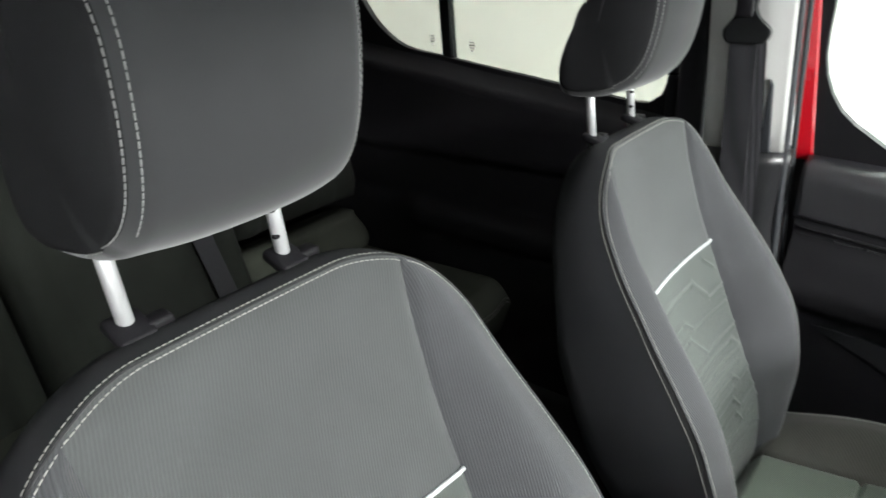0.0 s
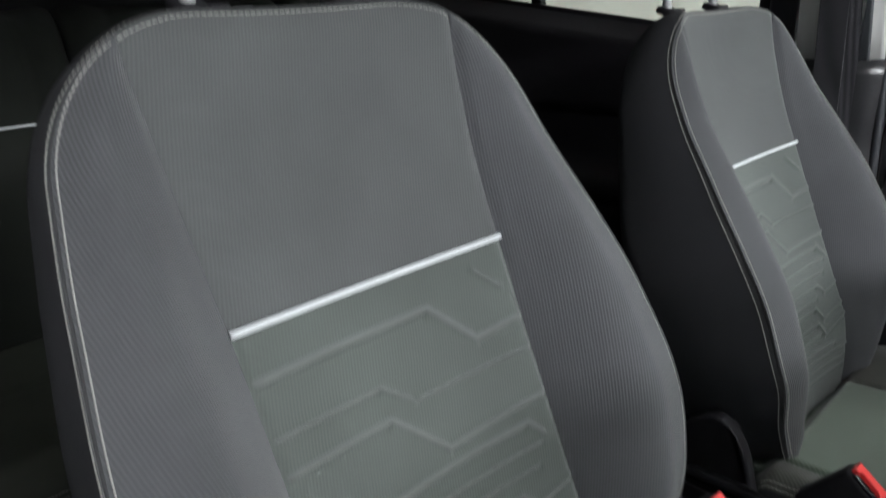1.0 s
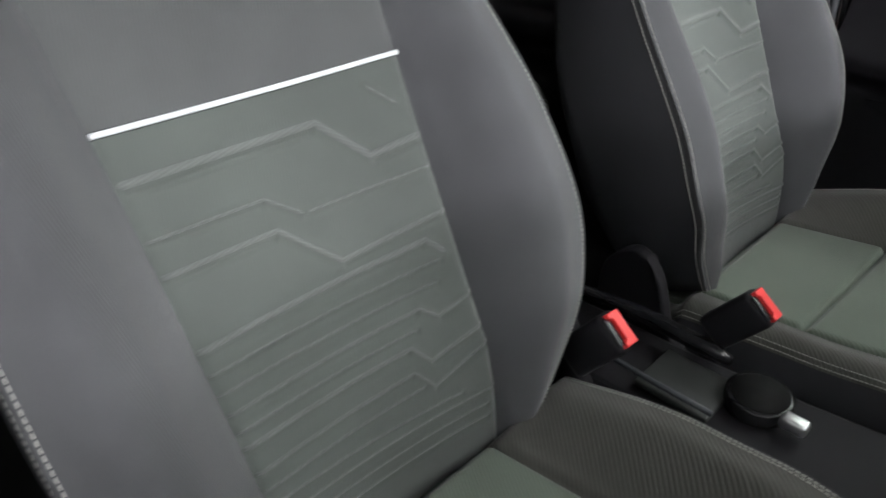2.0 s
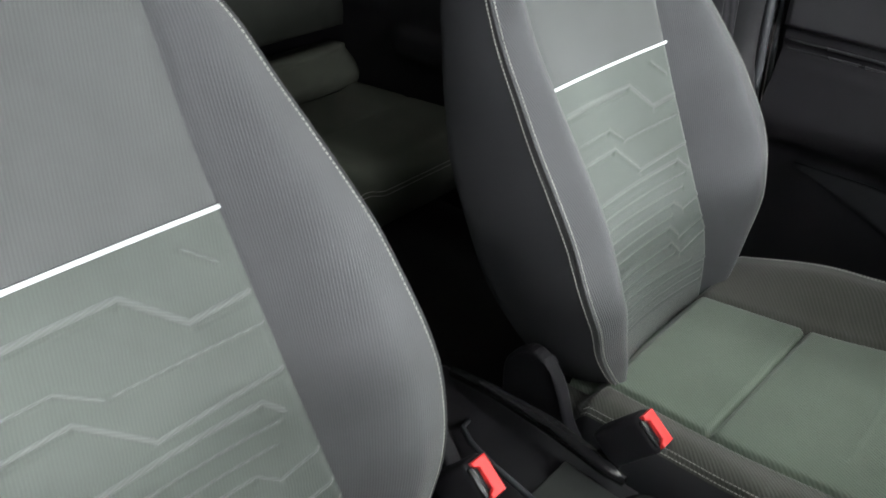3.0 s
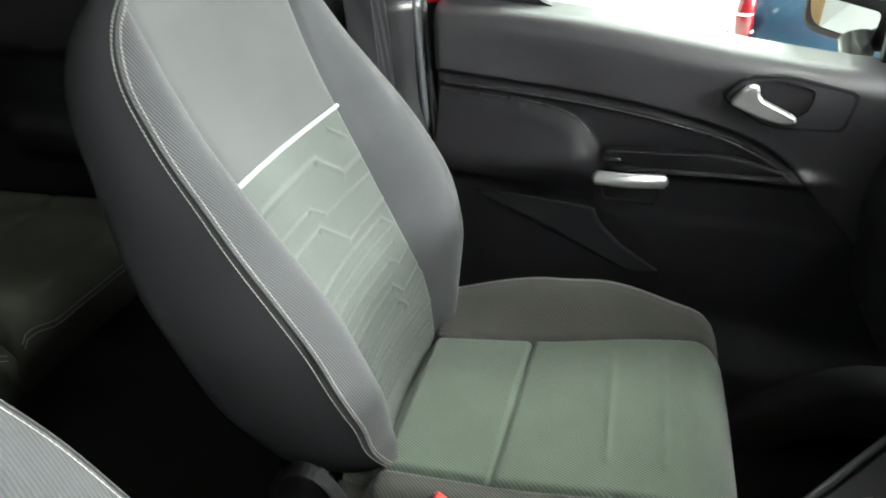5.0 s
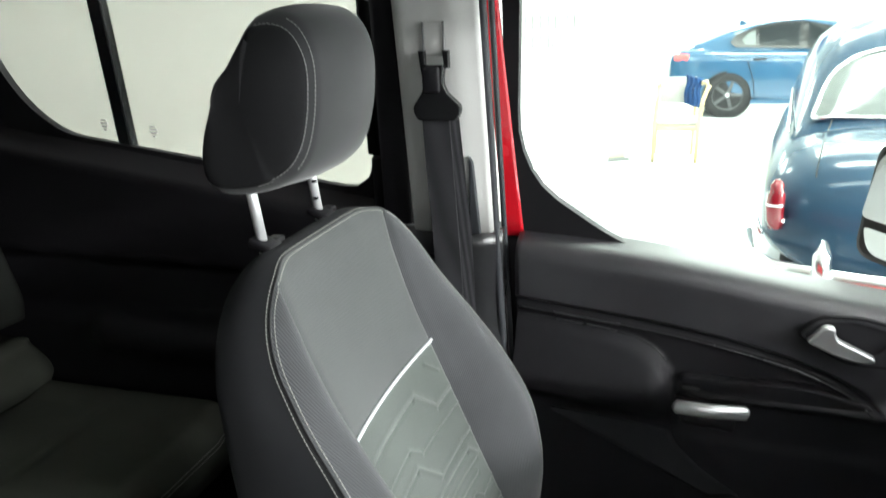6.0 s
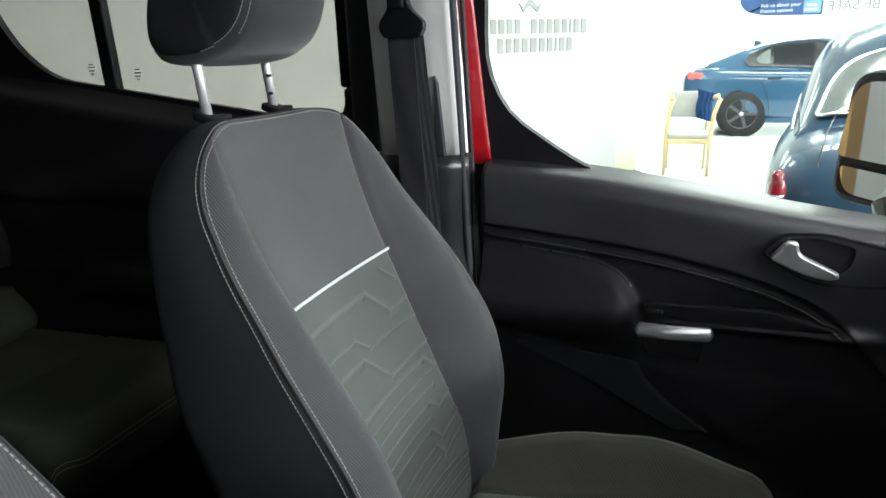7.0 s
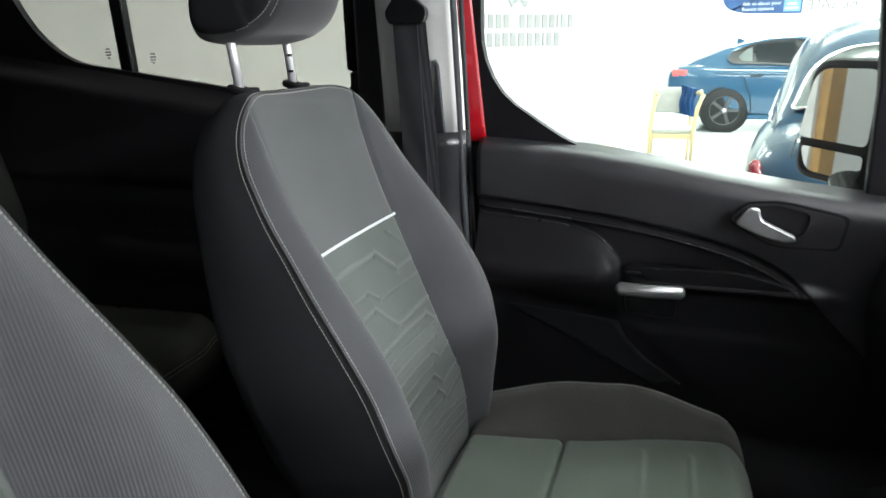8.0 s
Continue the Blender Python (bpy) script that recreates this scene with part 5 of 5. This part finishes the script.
armchair(0.57, 7.85)
cloth = tagged(part("blue_cloth", sheet("blue_cloth", lambda u, v: (0.745 + 0.09 * u + 0.010 * math.sin(9 * v + u), 8.00 - 0.03 * math.cos(3 * u) + 0.014 * math.sin(14 * u + 3 * v), 0.955 - 0.34 * v - 0.03 * u), lin(-1, 1, 18), lin(0, 1, 18)), M_NAVY), "dark blue cloth draped over the armchair's arm", "cloth")
cloth.modifiers.new("thick", "SOLIDIFY").thickness = 0.012

stand = thing("display_stand", "pale yellow standing display board", "display stand", (-0.14, 7.72, 0))
part("board", box("board", (0.30, 0.05, 0.72), (0, 0, 0.38), 0.006, turn=pose(0, 0, 0, 0, 0, 30)), M_YELLOW, stand)
part("foot", box("foot", (0.34, 0.24, 0.025), (0, 0, 0.0125), 0.004, turn=pose(0, 0, 0, 0, 0, 30)), M_SEATGREY, stand)


# ---- cars in the showroom ----
def loft(name, stations, section, smooth=True):
    """Rings section(station) joined along a body, with both ends closed."""
    rings = [section(*st) for st in stations]
    n = len(rings[0])
    verts = [p for r in rings for p in r]
    faces = [(i * n + k, i * n + (k + 1) % n, (i + 1) * n + (k + 1) % n, (i + 1) * n + k) for i in range(len(rings) - 1) for k in range(n)]
    faces += [tuple(range(n))[::-1], tuple(range((len(rings) - 1) * n, len(rings) * n))]
    me = mesh_of(name, verts, faces, smooth)
    bm = bmesh.new()
    bm.from_mesh(me)
    bmesh.ops.recalc_face_normals(bm, faces=bm.faces)
    bm.to_mesh(me)
    bm.free()
    return me


def rounded_ring(w, z0, z1, n=36, e=0.35):
    out = []
    for k in range(n):
        a = 2 * math.pi * k / n
        c, s = math.cos(a), math.sin(a)
        out.append((w * math.copysign(abs(c) ** e, c), (z0 + z1) / 2 + (z1 - z0) / 2 * math.copysign(abs(s) ** e, s)))
    return out


sedan = thing("saloon_car", "metallic blue saloon car with dark wheels", "car", (2.6, 12.35, 0))
SD = [(0.5, 0.55, 0.45, 0.93), (0.55, 0.76, 0.32, 1.06), (0.7, 0.87, 0.26, 1.115), (1.0, 0.915, 0.22, 1.135), (1.5, 0.93, 0.2, 1.115), (2.6, 1.00, 0.19, 1.085), (3.6, 1.00, 0.2, 1.06), (4.2, 0.91, 0.21, 0.99), (4.7, 0.86, 0.24, 0.904), (4.95, 0.74, 0.3, 0.807), (5.05, 0.5, 0.38, 0.711)]
part("body", loft("body", SD, lambda x, w, z0, z1: [(x - 2.6, y, z) for y, z in rounded_ring(w, z0, z1, 40, 0.36)]), M_BLUE, sedan, "blue painted body")
CB = [(0.72, 0.58, 1.125), (1.0, 0.61, 1.215), (1.35, 0.645, 1.355), (1.7, 0.66, 1.465), (2.05, 0.655, 1.53), (2.5, 0.645, 1.55), (3.0, 0.635, 1.48), (3.4, 0.61, 1.31), (3.85, 0.58, 1.08)]


def cabin(x, w, z1):
    wb, k = 0.86, (z1 - 1.00) / 0.47
    half = [(wb, 0.98), (wb * 0.985, 1.00), (w + 0.115, 1.00 + 0.20 * k), (w + 0.055, 1.00 + 0.33 * k), (w, 1.00 + 0.42 * k), (w - 0.09, 1.00 + 0.46 * k)]
    return [(x - 2.6, -y, z) for y, z in half] + [(x - 2.6, 0, z1 + 0.01)] + [(x - 2.6, y, z) for y, z in half[::-1]]


part("cabin", loft("cabin", CB, cabin), M_BLUE, sedan, "blue painted roof and pillars")


def side_pane(name, poly, proud):
    """A side window lying on the cabin's slope on the near side; poly holds places along and up."""
    pts = [(x - 2.6, -0.846 - proud + 0.17 * max(0.0, (z - 1.02) / 0.41) ** 1.15, z) for x, z in poly]
    n = len(pts)
    faces = [tuple(range(n)), tuple(range(2 * n - 1, n - 1, -1))] + [(i, n + i, n + (i + 1) % n, (i + 1) % n) for i in range(n)]
    return mesh_of(name, pts + [(a, b + 0.08, c) for a, b, c in pts], faces, False)


REAR_LIGHT = [(1.865, 1.150), (2.45, 1.120), (2.45, 1.465), (2.15, 1.455), (1.855, 1.405)]
FRONT_LIGHT = [(2.57, 1.115), (3.42, 1.075), (3.19, 1.235), (2.96, 1.355), (2.57, 1.455)]
QUARTER = [(1.60, 1.235), (1.66, 1.165), (1.815, 1.152), (1.805, 1.385), (1.70, 1.335)]
TRIM = [(1.43, 1.205), (1.51, 1.128), (2.50, 1.078), (3.50, 1.045), (3.22, 1.255), (2.98, 1.385), (2.50, 1.500), (2.16, 1.495), (1.82, 1.445), (1.52, 1.325)]
part("window_trim", side_pane("window_trim", TRIM, 0.018), M_GLOSS, sedan, "black window surround")
part("side_window", side_pane("side_window", REAR_LIGHT, 0.024), M_DARKGLASS, sedan, "dark rear side window")
part("side_window", side_pane("side_window", FRONT_LIGHT, 0.024), M_DARKGLASS, sedan, "dark front side window")
part("quarter_pane", side_pane("quarter_pane", QUARTER, 0.024), M_PALEGLASS, sedan, "rear quarter pane, pale for light seen through")
part("shoulder_line", tube("shoulder_line", [(x - 2.6, y, z) for x, y, z in ((0.95, -0.868, 0.985), (1.5, -0.925, 0.975), (2.3, -0.965, 0.955), (3.4, -0.975, 0.925), (4.1, -0.905, 0.885))], [0.002, 0.012, 0.012, 0.012, 0.002], 8, flat=0.6), M_BLUE, sedan, "creased shoulder of the body")
for wx in (1.452, 4.28):
    for sg in (-1, 1):
        arch = prism("wheel_arch", [(0.395 * math.cos(a), 0.395 * math.sin(a)) for a in lin(0, 2 * math.pi * 31 / 32, 32)], "y", -0.926, -0.80)
        if sg < 0:
            arch.transform(Matrix.Translation((wx - 2.6, 0, 0.372)))
            part("wheel_arch", arch, M_TYRE, sedan)
        wheel(sedan, (wx - 2.6, sg * 0.83, 0.368), 0.368, 0.24, 5, "y", M_RIM, 1 if sg < 0 else -1)
part("tail_lamp", box("tail_lamp", (0.25, 0.10, 0.12), (0.70 - 2.6, -0.805, 0.985), 0.03, 3, turn=pose(0, 0, 0, 0, 5, -14)), M_TAILPINK, sedan, "pale red tail lamp")
part("door_handle", tube("door_handle", [(1.79 - 2.6, -0.93, 0.925), (1.88 - 2.6, -0.965, 0.93), (1.99 - 2.6, -0.935, 0.93)], 0.014, 6), M_GLOSS, sedan)
part("rear_plate", box("rear_plate", (0.02, 0.5, 0.11), (0.49 - 2.6, 0, 0.66), 0.004), M_PAPER, sedan, "blank pale number plate")
part("aerial", prism("aerial", [(1.62, 1.44), (1.78, 1.48), (1.66, 1.535), (1.63, 1.535)], "y", -0.02, 0.02, 0.006), M_BLUE, sedan).location = (-2.6, 0, 0)
part("sill", box("sill", (2.1, 0.04, 0.08), (2.86 - 2.6, -0.925, 0.26), 0.015), M_BLUE, sedan)
for gx in (1.72, 2.52):
    part("door_gap", tube("door_gap", [(gx - 2.6 + (0.14 if gx < 2 else 0), -0.975, 0.32), (gx - 2.6 + (0.10 if gx < 2 else 0), -0.985, 0.6), (gx - 2.62, -0.955, 0.92)], 0.006, 5), M_TYRE, sedan)

classic = thing("classic_car", "petrol blue classic car with chrome bumper", "car", (2.06, 4.82, 0))
classic.rotation_euler = (0, 0, radians(-10))
CX, CY = 1.76, 5.0
CL = [(2.82, 0.50, 0.50, 0.78, 0.7), (2.86, 0.68, 0.44, 0.88, 0.66), (2.95, 0.80, 0.40, 0.95, 0.64), (3.15, 0.87, 0.36, 1.0, 0.62), (3.6, 0.90, 0.30, 1.05, 0.60), (4.2, 0.90, 0.28, 1.07, 0.58), (5.2, 0.88, 0.28, 1.04, 0.56), (6.0, 0.86, 0.3, 1.0, 0.56), (6.7, 0.80, 0.34, 0.95, 0.6), (7.0, 0.6, 0.42, 0.85, 0.66), (7.08, 0.4, 0.5, 0.75, 0.7)]
part("body", loft("body", CL, lambda y, w, z0, z1, e: [(x, y - CY, z) for x, z in rounded_ring(w, z0, z1, 56, e)]), M_PETROL, classic, "petrol blue painted body")
CC = [(3.45, 0.94), (3.75, 1.11), (4.05, 1.28), (4.4, 1.46), (4.8, 1.59), (5.3, 1.62), (5.7, 1.53), (6.1, 1.2), (6.3, 1.0)]


def dome(y, z1):
    k = (z1 - 0.90) / 0.61
    half = [(0.80, 0.90), (0.785, 0.90 + 0.20 * k), (0.735, 0.90 + 0.36 * k), (0.665, 0.90 + 0.47 * k), (0.55, 0.90 + 0.555 * k), (0.34, 0.90 + 0.60 * k)]
    return [(-x, y - CY, z) for x, z in half] + [(0, y - CY, z1 + 0.005)] + [(x, y - CY, z) for x, z in half[::-1]]


part("cabin", loft("cabin", CC, dome), M_PETROL, classic, "petrol blue rounded roof")


def dome_z(x, y):
    """Height of the cabin over a place across and along."""
    z1 = curve_at(CC, y)
    k = (z1 - 0.90) / 0.61
    return curve_at([(0, z1), (0.34, 0.90 + 0.60 * k), (0.55, 0.90 + 0.555 * k), (0.665, 0.90 + 0.47 * k), (0.735, 0.90 + 0.36 * k), (0.785, 0.90 + 0.20 * k), (0.80, 0.90)], abs(x))


def rear_slope(x, t):
    """A place on the cabin's rear slope: t from the boot up to the roof."""
    y = curve_at([(0, 3.66), (0.5, 4.04), (1, 4.46)], t)
    return Vector((x, y - CY - 0.010, dome_z(x, y) + 0.010))


RW = round_poly([(-0.70, 0.06), (0.70, 0.06), (0.60, 0.76), (-0.60, 0.76)], [0.10, 0.10, 0.30, 0.30])
ring_pts = [rear_slope(x, t) for x, t in RW]
part("rear_window", sheet("rear_window", lambda k, q: rear_slope(RW[k][0] * q, 0.41 + (RW[k][1] - 0.41) * q) + Vector((0, -0.006, 0.004)), range(len(RW)), [1.0, 0.85, 0.7, 0.5, 0.3, 0.001], closed=True), M_PALEGLASS, classic, "oval rear window, grey for light seen through")
part("window_surround", tube("window_surround", [p + Vector((0, -0.012, 0.008)) for p in ring_pts + ring_pts[:1]], 0.011, 8), M_CHROME, classic, "chrome window surround")
part("side_trim", tube("side_trim", [(-0.80, 3.7 - CY, 0.99), (-0.80, 4.0 - CY, 1.03), (-0.80, 4.5 - CY, 1.06), (-0.80, 5.2 - CY, 1.08)], 0.010, 6), M_CHROME, classic, "chrome side trim")
part("boot_seam", tube("boot_seam", [(-0.60, 3.55 - CY, 1.085), (-0.64, 3.2 - CY, 1.02), (-0.66, 2.99 - CY, 0.92), (-0.655, 2.905 - CY, 0.78), (-0.60, 2.88 - CY, 0.66), (-0.50, 2.85 - CY, 0.60)], 0.004, 6), M_GLOSS, classic, "dark boot lid seam")
for sg in (-1, 1):
    part("tail_lamp", tube("tail_lamp", [(sg * 0.80, 2.915 - CY, 0.66), (sg * 0.808, 2.905 - CY, 0.70), (sg * 0.813, 2.90 - CY, 0.76), (sg * 0.815, 2.905 - CY, 0.82), (sg * 0.813, 2.915 - CY, 0.855), (sg * 0.811, 2.925 - CY, 0.875), (sg * 0.81, 2.93 - CY, 0.884)], [0.036, 0.040, 0.042, 0.040, 0.033, 0.022, 0.008], 16), M_TAIL, classic, "tall red tail lamp")
    part("lamp_bezel", tube("lamp_bezel", [(sg * 0.80, 2.94 - CY, 0.66), (sg * 0.80, 2.92 - CY, 0.71)], [0.04, 0.05], 12), M_CHROME, classic, "chrome lamp base")
    part("lamp_ring", tube("lamp_ring", [(sg * 0.812, 2.90 - CY, 0.765), (sg * 0.812, 2.90 - CY, 0.777)], 0.0435, 16), M_CHROME, classic, "chrome lamp ring")
    part("overrider", tube("overrider", [(sg * 0.60, 2.72 - CY, 0.40), (sg * 0.60, 2.68 - CY, 0.47), (sg * 0.60, 2.70 - CY, 0.60), (sg * 0.60, 2.74 - CY, 0.66)], [0.02, 0.045, 0.04, 0.015], 10), M_CHROME, classic, "chrome bumper overrider")
    part("corner_bar", tube("corner_bar", [(sg * 0.86, 2.95 - CY, 0.60), (sg * 0.89, 3.02 - CY, 0.66), (sg * 0.93, 3.2 - CY, 0.66)], 0.012, 8), M_CHROME, classic)
part("bumper", tube("bumper", [(-0.93, 3.3 - CY, 0.48), (-0.90, 2.95 - CY, 0.48), (-0.80, 2.80 - CY, 0.48), (-0.5, 2.74 - CY, 0.48), (0, 2.72 - CY, 0.48), (0.5, 2.74 - CY, 0.48), (0.80, 2.80 - CY, 0.48), (0.90, 2.95 - CY, 0.48), (0.93, 3.3 - CY, 0.48)], 0.05, 10, flat=0.5), M_CHROME, classic, "chrome rear bumper")
part("boot_handle", tube("boot_handle", [(-0.08, 2.88 - CY, 0.72), (0, 2.85 - CY, 0.725), (0.08, 2.88 - CY, 0.72)], 0.016, 8), M_CHROME, classic)
for wy in (3.85, 6.35):
    for sg in (-1, 1):
        wheel(classic, (sg * 0.66, wy - CY, 0.33), 0.33, 0.18, 8, "x", M_CHROME, 1)
# pale wooden door in the partition, seen in the door mirror
tagged(part("door_1", prism("door_1", [(-3.72, 2.0), (-3.3, 2.0), (-3.3, 0.0), (-3.72, 0.0)], "y", 2.06, 2.16, 0.01), M_BROWN), "plain tan wooden door in the partition", "door", kind="structure")
